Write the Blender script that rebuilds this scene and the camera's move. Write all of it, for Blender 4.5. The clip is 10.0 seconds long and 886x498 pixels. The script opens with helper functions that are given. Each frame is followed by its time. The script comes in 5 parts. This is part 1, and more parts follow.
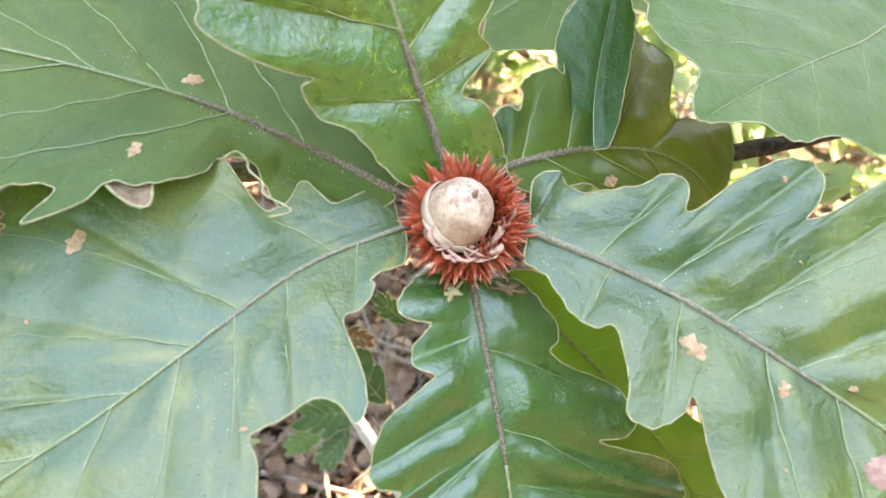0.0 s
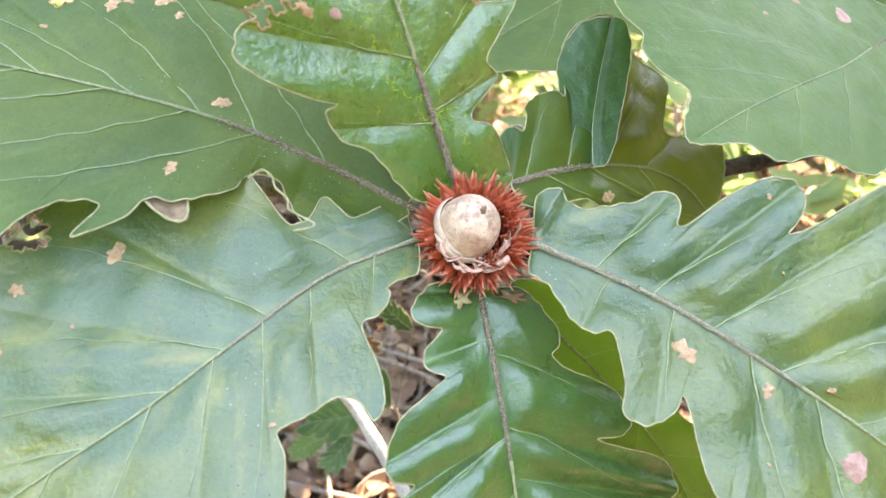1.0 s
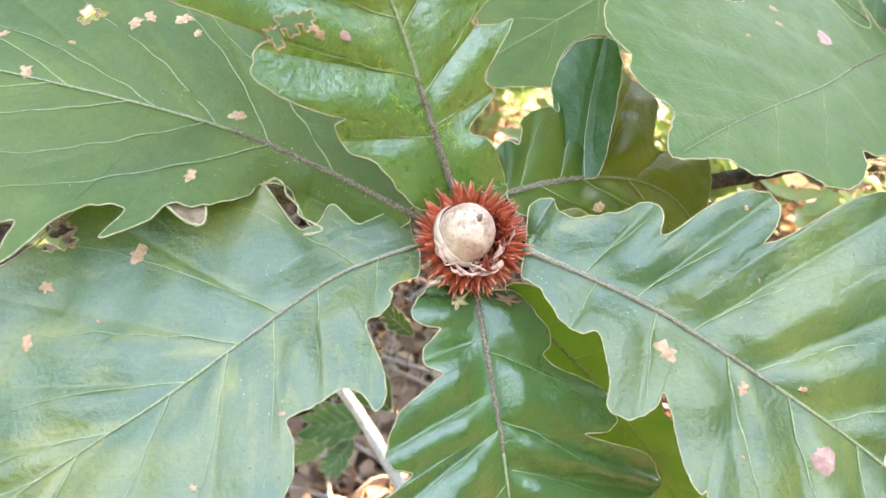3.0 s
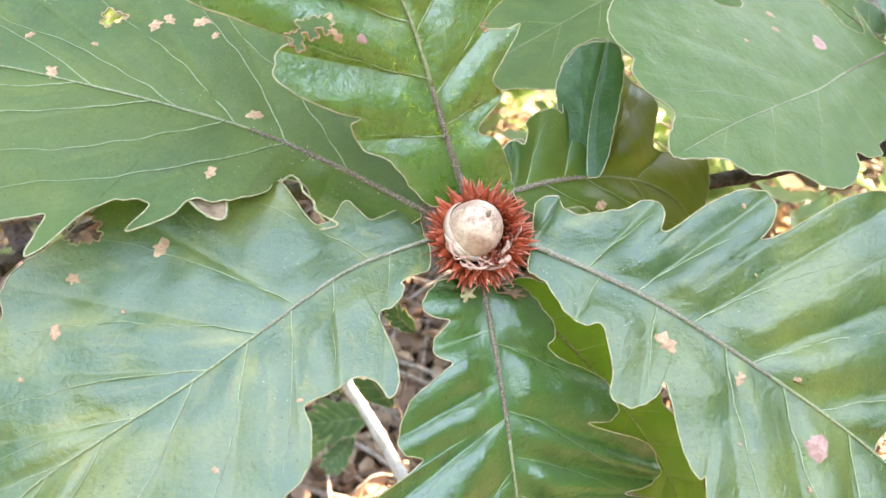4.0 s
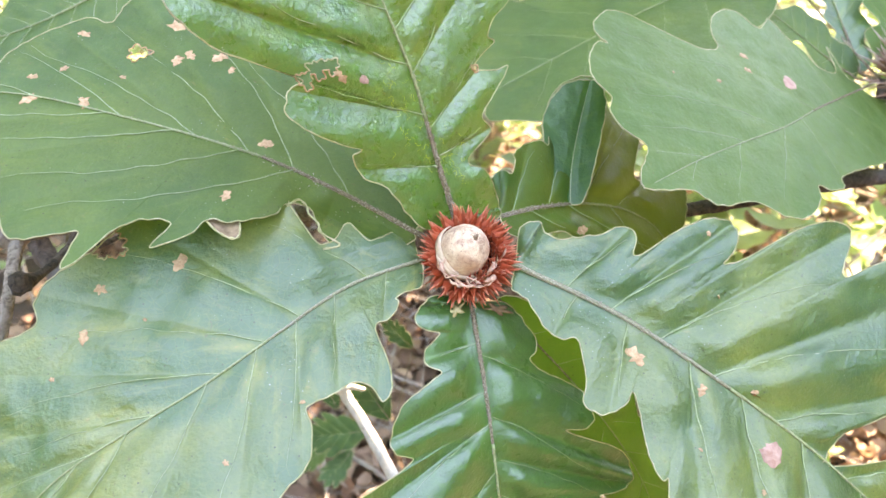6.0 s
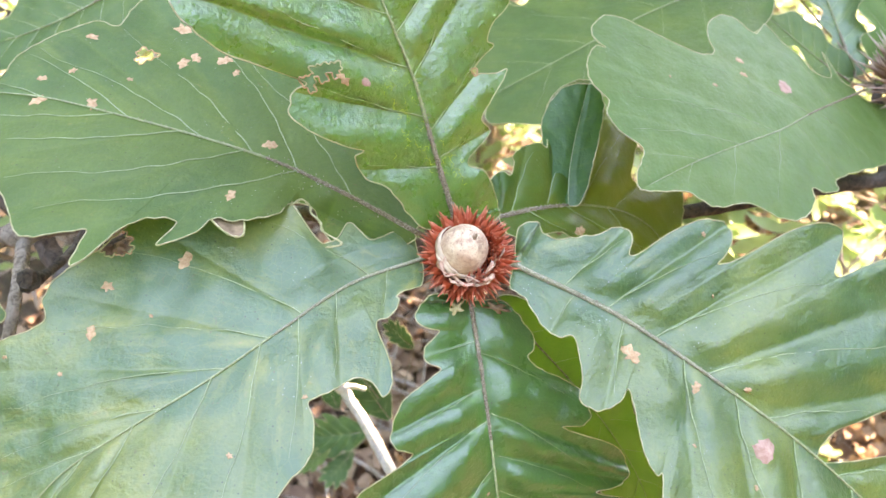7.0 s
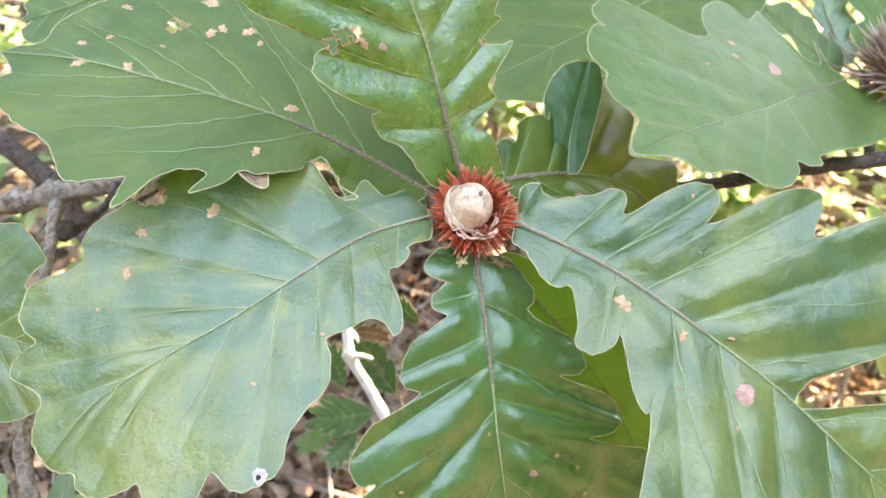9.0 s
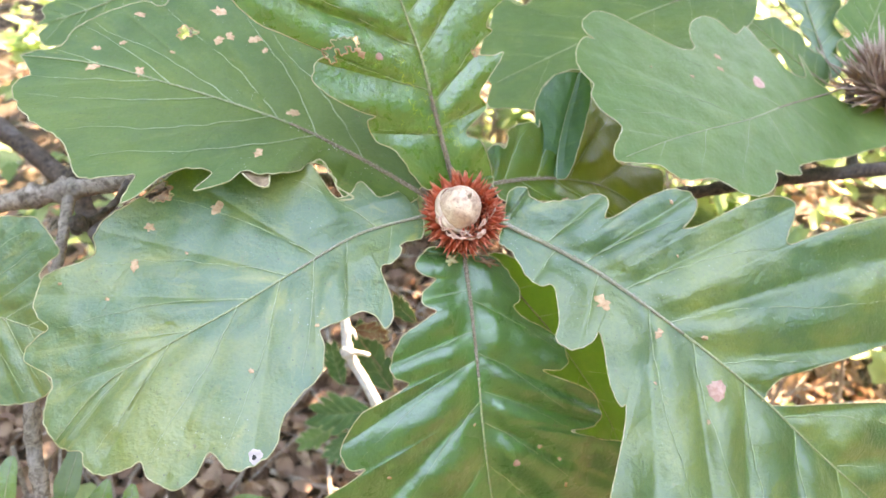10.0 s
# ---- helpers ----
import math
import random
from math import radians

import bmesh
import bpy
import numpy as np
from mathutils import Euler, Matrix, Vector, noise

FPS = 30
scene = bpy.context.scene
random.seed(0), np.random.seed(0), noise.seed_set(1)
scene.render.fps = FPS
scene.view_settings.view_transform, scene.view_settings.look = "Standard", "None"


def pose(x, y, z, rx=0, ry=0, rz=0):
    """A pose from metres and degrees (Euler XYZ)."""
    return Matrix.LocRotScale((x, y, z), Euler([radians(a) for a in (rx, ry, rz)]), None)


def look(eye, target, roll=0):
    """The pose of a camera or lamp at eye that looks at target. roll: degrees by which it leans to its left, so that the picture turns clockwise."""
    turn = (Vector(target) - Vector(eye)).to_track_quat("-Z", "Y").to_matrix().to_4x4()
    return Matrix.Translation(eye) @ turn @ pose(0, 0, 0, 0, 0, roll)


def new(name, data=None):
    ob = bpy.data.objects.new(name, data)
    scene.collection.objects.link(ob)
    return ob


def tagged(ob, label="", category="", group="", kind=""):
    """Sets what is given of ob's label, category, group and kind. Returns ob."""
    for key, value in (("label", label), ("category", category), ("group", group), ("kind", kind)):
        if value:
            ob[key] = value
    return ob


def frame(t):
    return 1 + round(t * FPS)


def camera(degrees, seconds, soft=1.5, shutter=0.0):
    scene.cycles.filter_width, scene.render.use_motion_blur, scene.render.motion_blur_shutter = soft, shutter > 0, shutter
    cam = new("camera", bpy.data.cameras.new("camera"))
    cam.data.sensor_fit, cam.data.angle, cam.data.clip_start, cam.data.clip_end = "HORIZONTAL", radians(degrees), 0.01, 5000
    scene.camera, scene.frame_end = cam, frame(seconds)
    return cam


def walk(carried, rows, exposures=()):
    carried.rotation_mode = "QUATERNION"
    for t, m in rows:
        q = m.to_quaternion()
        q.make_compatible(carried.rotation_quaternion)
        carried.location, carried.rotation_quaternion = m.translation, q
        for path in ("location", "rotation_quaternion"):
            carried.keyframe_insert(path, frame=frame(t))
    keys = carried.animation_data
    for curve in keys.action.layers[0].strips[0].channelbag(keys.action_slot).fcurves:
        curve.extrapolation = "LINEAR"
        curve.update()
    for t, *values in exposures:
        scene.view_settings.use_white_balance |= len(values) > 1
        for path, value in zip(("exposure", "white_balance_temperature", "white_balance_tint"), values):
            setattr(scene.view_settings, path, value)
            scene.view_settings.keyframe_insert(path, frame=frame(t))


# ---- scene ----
cam = camera(55.8, 10.0, soft=1.4)
PATH = [
    (0, (0.0, -0.006, 0.753), (0.002, 1.64, -0.384), 0.1),
    (0.5, (-0.004, -0.013, 0.758), (0.001, 1.636, -0.373), 0.1),
    (1, (-0.003, -0.019, 0.763), (0.002, 1.637, -0.358), 0.3),
    (1.5, (-0.004, -0.026, 0.768), (0.0, 1.636, -0.344), 0.5),
    (2, (-0.002, -0.025, 0.768), (0.0, 1.641, -0.338), 0.6),
    (2.5, (-0.002, -0.028, 0.769), (-0.003, 1.641, -0.334), 0.7),
    (4, (-0.006, -0.042, 0.774), (0.003, 1.631, -0.322), 1.2),
    (4.5, (-0.01, -0.045, 0.776), (0.0, 1.631, -0.317), 1.4),
    (5, (-0.007, -0.05, 0.779), (0.001, 1.632, -0.302), 1.5),
    (5.5, (-0.004, -0.058, 0.785), (0.001, 1.634, -0.282), 1.8),
    (7, (-0.002, -0.068, 0.789), (-0.005, 1.635, -0.259), 2.1),
    (7.5, (-0.002, -0.075, 0.791), (-0.006, 1.625, -0.261), 2.2),
    (8, (0.0, -0.083, 0.788), (-0.004, 1.619, -0.261), 2.4),
    (8.5, (-0.001, -0.088, 0.785), (-0.007, 1.617, -0.26), 2.5),
    (9, (-0.003, -0.095, 0.786), (-0.012, 1.613, -0.253), 2.9),
    (9.5, (-0.004, -0.106, 0.79), (-0.022, 1.606, -0.244), 3.2),
    (10, (0.003, -0.11, 0.793), (-0.022, 1.604, -0.237), 3.6),
]
walk(cam, [(t, look(eye, target, roll)) for t, eye, target, roll in PATH], exposures=[(0.0, 4.72, 9300, 25), (2.5, 4.8, 9300, 25), (5.5, 4.78, 9300, 25), (10.0, 4.72, 9300, 25)])
cam.data.dof.use_dof = True
cam.data.dof.focus_distance = 0.245
cam.data.dof.aperture_fstop = 23.0

# ---- light: open sky behind the camera, sun high ahead ----
SUN = Vector((0.30, 0.62, 0.72)).normalized()
world = bpy.data.worlds.new("sky")
scene.world = world
world.use_nodes = True
wt = world.node_tree
sky = wt.nodes.new("ShaderNodeTexSky")
sky.sky_type, sky.sun_disc = "NISHITA", False
sky.sun_elevation = math.asin(SUN.z)
sky.dust_density, sky.air_density = 0.15, 1.0
sky.sun_rotation = math.atan2(SUN.x, SUN.y)
wt.links.new(sky.outputs[0], wt.nodes["Background"].inputs[0])
wt.nodes["Background"].inputs[1].default_value = 0.15
lamp = bpy.data.lights.new("sun", "SUN")
lamp.energy, lamp.angle, lamp.color = 3.0, radians(0.5), (1.0, 0.95, 0.86)
sun = new("sun", lamp)
sun.matrix_world = look(SUN * 8, (0, 0, 0))


# ---- materials ----
class Shade:
    """A node material with a principled surface and short ways to add nodes."""
    def __init__(self, name, rough=0.6, spec=0.5):
        self.m = bpy.data.materials.new(name)
        self.m.use_nodes = True
        self.t = self.m.node_tree
        self.b = self.t.nodes["Principled BSDF"]
        self.out = self.t.nodes["Material Output"]
        self.b.inputs["Roughness"].default_value = rough
        self.b.inputs["Specular IOR Level"].default_value = spec
        self.tc = self.t.nodes.new("ShaderNodeTexCoord")

    def put(self, socket, value):
        if hasattr(value, "is_output"):
            self.t.links.new(value, socket)
        else:
            socket.default_value = value

    def noise(self, scale, detail=4.0, rough=0.55, where="Object", warp=0.0):
        n = self.t.nodes.new("ShaderNodeTexNoise")
        self.t.links.new(self.tc.outputs[where], n.inputs["Vector"])
        n.inputs["Scale"].default_value, n.inputs["Detail"].default_value = scale, detail
        n.inputs["Roughness"].default_value, n.inputs["Distortion"].default_value = rough, warp
        return n.outputs["Fac"]

    def cells(self, scale, feature="F1", out="Distance", where="Object"):
        n = self.t.nodes.new("ShaderNodeTexVoronoi")
        n.feature = feature
        self.t.links.new(self.tc.outputs[where], n.inputs["Vector"])
        n.inputs["Scale"].default_value = scale
        return n.outputs[out]

    def ramp(self, fac, stops):
        n = self.t.nodes.new("ShaderNodeValToRGB")
        e = n.color_ramp.elements
        while len(e) < len(stops):
            e.new(0.5)
        for el, (p, c) in zip(e, stops):
            el.position = p
            el.color = (*c, 1) if hasattr(c, "__len__") else (c, c, c, 1)
        self.t.links.new(fac, n.inputs[0])
        return n.outputs[0]

    def mix(self, fac, a, b, kind="MIX"):
        n = self.t.nodes.new("ShaderNodeMix")
        n.data_type, n.blend_type = "RGBA", kind
        self.put(n.inputs[0], fac)
        for sock, v in ((n.inputs[6], a), (n.inputs[7], b)):
            self.put(sock, v if hasattr(v, "is_output") else (*v, 1))
        return n.outputs[2]

    def math(self, op, a, b=0.0):
        n = self.t.nodes.new("ShaderNodeMath")
        n.operation = op
        self.put(n.inputs[0], a)
        self.put(n.inputs[1], b)
        return n.outputs[0]

    def bump(self, height, strength, distance):
        n = self.t.nodes.new("ShaderNodeBump")
        n.inputs["Strength"].default_value, n.inputs["Distance"].default_value = strength, distance
        self.t.links.new(height, n.inputs["Height"])
        self.t.links.new(n.outputs[0], self.b.inputs["Normal"])
        return n.outputs[0]

    def chance(self):
        return self.t.nodes.new("ShaderNodeObjectInfo").outputs["Random"]

    def island(self):
        return self.t.nodes.new("ShaderNodeNewGeometry").outputs["Random Per Island"]

    def colour(self, c):
        self.put(self.b.inputs["Base Color"], c if hasattr(c, "is_output") else (*c, 1))

    def thin(self, share, c):
        """Lets a share of the light through, as a leaf does."""
        tr = self.t.nodes.new("ShaderNodeBsdfTranslucent")
        self.put(tr.inputs[0], c if hasattr(c, "is_output") else (*c, 1))
        ms = self.t.nodes.new("ShaderNodeMixShader")
        ms.inputs[0].default_value = share
        self.t.links.new(self.b.outputs[0], ms.inputs[1])
        self.t.links.new(tr.outputs[0], ms.inputs[2])
        self.t.links.new(ms.outputs[0], self.out.inputs[0])


def leaf_material(name, deep, fresh, yellow, yellowing, rough, through_colour, share=0.22, wax=0.4, wax_rough=0.3, gloss=0.7, grain=0.5, backlit_tone=None):
    """A waxy leaf: green mottling, yellowing between the veins, paler tissue along them, specks and dust."""
    s = Shade(name, rough, gloss)
    big = s.noise(19, 3, 0.55, warp=0.4)
    mid = s.noise(95, 5, 0.6)
    fine = s.noise(700, 4, 0.6)
    c = s.mix(s.ramp(mid, [(0.3, 0.0), (0.7, 1.0)]), deep, fresh)
    streak = s.noise(1.7, 4, 0.6, "UV", 0.5)
    c = s.mix(s.math("MULTIPLY", s.ramp(big, [(0.46, 0.0), (0.68, 1.0)]), yellowing), c, yellow)
    c = s.mix(s.math("MULTIPLY", s.ramp(streak, [(0.52, 0.0), (0.7, 1.0)]), yellowing), c, yellow)
    # whole vein fields and tissue beside the veins differ a little
    uv = s.t.nodes.new("ShaderNodeSeparateXYZ")
    s.t.links.new(s.tc.outputs["UV"], uv.inputs[0])
    field = s.math("ADD", s.math("FRACT", uv.outputs[0]), s.math("MULTIPLY", s.math("SUBTRACT", s.noise(160, 3), 0.5), 0.10))
    beside = s.math("ABSOLUTE", s.math("SUBTRACT", field, 0.5))
    c = s.mix(s.ramp(beside, [(0.38, 0.0), (0.5, 0.42)]), c, tuple(0.55 * a + 0.45 * b for a, b in zip(fresh, yellow)))
    if backlit_tone:
        # olive painted in towards the leaf's end for light shining through the blade
        along = s.math("ADD", s.math("MODULO", uv.outputs[0], 7.0), s.math("MULTIPLY", s.math("SUBTRACT", s.noise(60, 3), 0.5), 1.2))
        backlit_mask = s.math("MULTIPLY", s.ramp(s.math("MULTIPLY", along, 0.2), [(0.34, 0.0), (0.66, 1.0)]), s.ramp(beside, [(0.10, 0.4), (0.34, 0.95)]))
        c = s.mix(backlit_mask, c, backlit_tone)
    c = s.mix(s.math("MULTIPLY", s.ramp(s.noise(480, 3), [(0.62, 0.0), (0.7, 1.0)]), s.math("MULTIPLY", s.ramp(streak, [(0.52, 0.0), (0.66, 0.8)]), yellowing)), c, (0.30, 0.19, 0.06))
    net = s.cells(330, "DISTANCE_TO_EDGE")
    c = s.mix(s.ramp(net, [(0.0, 0.2), (0.05, 0.0)]), c, yellow)
    c = s.mix(s.ramp(fine, [(0.35, 0.3), (0.6, 0.0)]), c, deep)
    # dark pin-prick spots, brown flecks and pale dust
    dots = s.math("MULTIPLY", s.ramp(s.cells(360), [(0.085, 1.0), (0.11, 0.0)]), s.ramp(s.noise(60, 2), [(0.40, 0.0), (0.50, 1.0)]))
    c = s.mix(dots, c, (0.035, 0.022, 0.012))
    fleck = s.math("MULTIPLY", s.ramp(s.noise(330, 2, 0.5, warp=1.5), [(0.70, 0.0), (0.73, 1.0)]), s.ramp(s.noise(38, 2), [(0.46, 0.0), (0.58, 0.8)]))
    c = s.mix(fleck, c, (0.11, 0.07, 0.03))
    dust = s.math("MULTIPLY", s.ramp(s.cells(560), [(0.07, 1.0), (0.11, 0.0)]), s.ramp(s.noise(45, 3), [(0.54, 0.0), (0.64, 1.0)]))
    c = s.mix(s.math("MULTIPLY", dust, 0.75), c, (0.55, 0.56, 0.46))
    s.colour(c)
    s.put(s.b.inputs["Roughness"], s.math("ADD", s.math("MULTIPLY", s.noise(260, 5), 0.30), rough - 0.15))
    h = s.math("ADD", s.math("MULTIPLY", s.ramp(net, [(0.0, 0.0), (0.2, 1.0)]), 0.05), s.math("ADD", s.math("MULTIPLY", s.noise(165, 6, 0.62), 1.2), s.math("MULTIPLY", fine, 0.3)))
    s.bump(h, grain, 0.0013)
    ripple = s.t.nodes.new("ShaderNodeBump")
    ripple.inputs["Strength"].default_value, ripple.inputs["Distance"].default_value = grain * 0.75, 0.0012
    s.t.links.new(h, ripple.inputs["Height"])
    s.t.links.new(ripple.outputs[0], s.b.inputs["Coat Normal"])
    s.b.inputs["Coat Weight"].default_value = wax
    s.put(s.b.inputs["Coat Roughness"], s.math("ADD", s.math("MULTIPLY", s.noise(70, 4), 0.24), wax_rough - 0.12))
    s.thin(share, through_colour)
    return s.m


def bark_material(name, dark, light, scale=260, rough=0.85):
    s = Shade(name, rough, 0.3)
    n1, n2 = s.noise(scale, 7, 0.7, warp=1.2), s.noise(scale * 0.22, 4)
    c = s.mix(s.ramp(n1, [(0.38, 0.0), (0.62, 1.0)]), dark, light)
    c = s.mix(s.ramp(s.noise(scale * 2.6, 4, 0.7), [(0.55, 0.0), (0.66, 0.8)]), c, tuple(v * 0.5 for v in dark))
    c = s.mix(s.ramp(n2, [(0.5, 0.0), (0.7, 0.55)]), c, tuple(0.6 * v + 0.14 for v in light))
    s.colour(c)
    s.bump(n1, 1.0, 0.0026)
    return s.m


MATURE = leaf_material("mature_leaf", (0.030, 0.080, 0.024), (0.060, 0.122, 0.042), (0.25, 0.235, 0.045), 0.66, 0.45, (0.16, 0.38, 0.06), 0.18, 0.7, 0.36, 0.65, 0.65)
QUILTED = leaf_material("quilted_leaf", (0.018, 0.062, 0.015), (0.040, 0.100, 0.026), (0.19, 0.21, 0.038), 0.6, 0.42, (0.15, 0.38, 0.05), 0.18, 0.7, 0.32, 0.6, 0.65)
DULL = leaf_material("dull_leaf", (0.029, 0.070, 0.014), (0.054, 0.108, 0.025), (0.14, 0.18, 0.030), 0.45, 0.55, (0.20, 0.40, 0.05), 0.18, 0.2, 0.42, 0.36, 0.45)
GLOSSY = leaf_material("glossy_leaf", (0.020, 0.076, 0.015), (0.042, 0.120, 0.024), (0.10, 0.19, 0.024), 0.10, 0.34, (0.10, 0.36, 0.04), 0.18, 0.9, 0.29, 0.7, 0.6)
SATIN = leaf_material("satin_dark_leaf", (0.016, 0.064, 0.016), (0.032, 0.098, 0.022), (0.09, 0.16, 0.024), 0.15, 0.45, (0.12, 0.36, 0.04), 0.2, 0.25, 0.35, 0.35, 0.6)
CURLED = leaf_material("curled_olive_leaf", (0.018, 0.070, 0.014), (0.036, 0.108, 0.024), (0.10, 0.17, 0.024), 0.2, 0.36, (0.30, 0.36, 0.05), 0.34, 0.1, 0.4, 0.3, 0.35, (0.10, 0.135, 0.022))
FRESH = leaf_material("fresh_leaf", (0.032, 0.106, 0.014), (0.064, 0.162, 0.026), (0.22, 0.20, 0.016), 0.22, 0.30, (0.18, 0.44, 0.032), 0.2, 0.95, 0.26, 0.85, 0.8)
PALE = leaf_material("pale_waxy_leaf", (0.046, 0.098, 0.022), (0.072, 0.140, 0.038), (0.15, 0.19, 0.05), 0.3, 0.58, (0.22, 0.40, 0.06), 0.2, 0.06, 0.5, 0.3, 0.45)
YELLOWING = leaf_material("yellow_green_leaf", (0.042, 0.128, 0.010), (0.076, 0.182, 0.016), (0.17, 0.235, 0.022), 0.35, 0.45, (0.22, 0.44, 0.03), 0.3, 0.3, 0.35, 0.5, 0.3)
# shade put into the material: hardly translucent, so sun doesn't brighten these leaves
LOW = leaf_material("low_painted_shade_leaf", (0.022, 0.070, 0.016), (0.05, 0.115, 0.028), (0.12, 0.17, 0.03), 0.4, 0.55, (0.06, 0.13, 0.02), 0.08, 0.1, 0.45, 0.3, 0.5)
DEAD = leaf_material("brown_dead_leaf", (0.085, 0.038, 0.018), (0.17, 0.080, 0.036), (0.30, 0.18, 0.08), 0.6, 0.7, (0.20, 0.08, 0.03), 0.1, 0.0, 0.5, 0.3, 0.6)


def rib_material(name, dark, light):
    s = Shade(name, 0.8, 0.25)
    n = s.noise(1300, 5, 0.7)
    c = s.mix(s.ramp(n, [(0.35, 0.0), (0.65, 1.0)]), dark, light)
    c = s.mix(s.ramp(s.noise(2600, 2), [(0.62, 0.0), (0.68, 1.0)]), c, (0.5, 0.46, 0.4))
    s.colour(c)
    s.bump(n, 1.0, 0.0009)
    return s.m


def plain(name, a, b, scale, rough=0.7, bump=0.3, depth=0.0004, through_share=0.0):
    s = Shade(name, rough, 0.35)
    n = s.noise(scale, 5, 0.6)
    c = s.mix(s.ramp(n, [(0.32, 0.0), (0.68, 1.0)]), a, b)
    s.colour(c)
    s.bump(n, bump, depth)
    if through_share:
        s.thin(through_share, c)
    return s.m


RIB = rib_material("fuzzy_leaf_rib", (0.12, 0.088, 0.052), (0.34, 0.265, 0.17))
GREY_RIB = rib_material("grey_leaf_rib", (0.19, 0.18, 0.105), (0.37, 0.335, 0.21))
PALE_RIB = plain("olive_leaf_rib", (0.16, 0.185, 0.08), (0.31, 0.33, 0.16), 900, 0.55)
VEIN = plain("pale_leaf_vein", (0.17, 0.23, 0.10), (0.31, 0.36, 0.185), 600, 0.45)
MARGIN = plain("cream_leaf_margin", (0.30, 0.30, 0.12), (0.55, 0.48, 0.28), 500, 0.6, through_share=0.3)
SPOT = plain("tan_dead_spot", (0.31, 0.165, 0.08), (0.54, 0.34, 0.19), 700, 0.8, 0.6)
SCAR = plain("pinkish_brown_scar", (0.30, 0.15, 0.105), (0.46, 0.28, 0.21), 500, 0.8)
UNDERSIDE = plain("leaf_underside", (0.16, 0.10, 0.055), (0.34, 0.225, 0.13), 300, 0.75)
FUZZ = plain("grey_fuzz", (0.20, 0.155, 0.10), (0.41, 0.335, 0.235), 900, 0.8)
MINE = plain("bright_yellow_mine", (0.36, 0.46, 0.03), (0.54, 0.62, 0.08), 900, 0.5)
WHITE = plain("chalky_white_patch", (0.30, 0.23, 0.19), (0.46, 0.38, 0.33), 300, 0.8)
CRUMB = plain("pale_crumb", (0.28, 0.26, 0.19), (0.50, 0.46, 0.37), 900, 0.85)
# near-black disc laid on the blade for the dark inside of a pinhole
BLACK = plain("hole_dark_disc", (0.01, 0.008, 0.006), (0.03, 0.025, 0.02), 600, 0.9)
BARK = bark_material("grey_brown_bark", (0.14, 0.10, 0.068), (0.42, 0.335, 0.25))
DARK_BARK = bark_material("dark_brown_bark", (0.032, 0.021, 0.014), (0.12, 0.082, 0.055))
# bleached wood, raised further towards white in place of full sun
PALE_STICK = bark_material("bleached_sunlit_stick", (0.70, 0.63, 0.53), (0.86, 0.81, 0.73))


def scale_material(name, root, blade, tip):
    s = Shade(name, 0.5, 0.4)
    sep = s.t.nodes.new("ShaderNodeSeparateXYZ")
    s.t.links.new(s.tc.outputs["Object"], sep.inputs[0])
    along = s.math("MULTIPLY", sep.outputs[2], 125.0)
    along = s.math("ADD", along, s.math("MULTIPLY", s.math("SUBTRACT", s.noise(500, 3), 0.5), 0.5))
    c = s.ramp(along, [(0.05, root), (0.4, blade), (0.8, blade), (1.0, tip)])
    c = s.mix(s.math("MULTIPLY", s.chance(), 0.28), c, tip)
    s.colour(c)
    s.bump(s.noise(1500, 3), 0.3, 0.0003)
    return s.m


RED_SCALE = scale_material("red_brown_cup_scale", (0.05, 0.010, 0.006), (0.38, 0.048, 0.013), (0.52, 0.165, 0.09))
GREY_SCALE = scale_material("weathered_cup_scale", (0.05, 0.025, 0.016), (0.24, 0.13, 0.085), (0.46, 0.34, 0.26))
BOWL = plain("dark_cup_bowl", (0.03, 0.012, 0.008), (0.09, 0.03, 0.02), 700, 0.8)
SHRED = plain("papery_shred", (0.32, 0.15, 0.09), (0.60, 0.38, 0.265), 900, 0.7, 0.5)


def nut_material():
    s = Shade("cream_acorn_shell", 0.56, 0.35)
    n1, n2 = s.noise(190, 6, 0.62, warp=0.6), s.noise(900, 5, 0.65)
    c = s.mix(s.ramp(n1, [(0.42, 0.0), (0.6, 1.0)]), (0.60, 0.435, 0.285), (0.45, 0.275, 0.17))
    c = s.mix(s.ramp(s.noise(110, 3), [(0.52, 0.0), (0.7, 0.7)]), c, (0.63, 0.50, 0.345))
    # brown weathering, densest round the tip
    sep = s.t.nodes.new("ShaderNodeSeparateXYZ")
    s.t.links.new(s.tc.outputs["Object"], sep.inputs[0])
    tipward = s.ramp(s.math("MULTIPLY", sep.outputs[2], 66.0), [(0.25, 0.25), (0.95, 1.0)])
    c = s.mix(s.math("MULTIPLY", tipward, s.ramp(s.noise(420, 5, 0.7), [(0.5, 0.0), (0.62, 0.85)])), c, (0.27, 0.145, 0.09))
    c = s.mix(s.math("MULTIPLY", tipward, s.ramp(n2, [(0.58, 0.0), (0.68, 0.9)])), c, (0.19, 0.10, 0.065))
    c = s.mix(s.ramp(s.noise(1500, 2), [(0.66, 0.0), (0.7, 0.8)]), c, (0.24, 0.14, 0.09))
    s.colour(c)
    s.bump(s.math("ADD", n1, s.math("MULTIPLY", n2, 0.5)), 0.4, 0.0005)
    return s.m


NUT = nut_material()
SKIN = plain("cream_peeled_skin", (0.38, 0.265, 0.17), (0.54, 0.40, 0.27), 300, 0.6, 0.3)


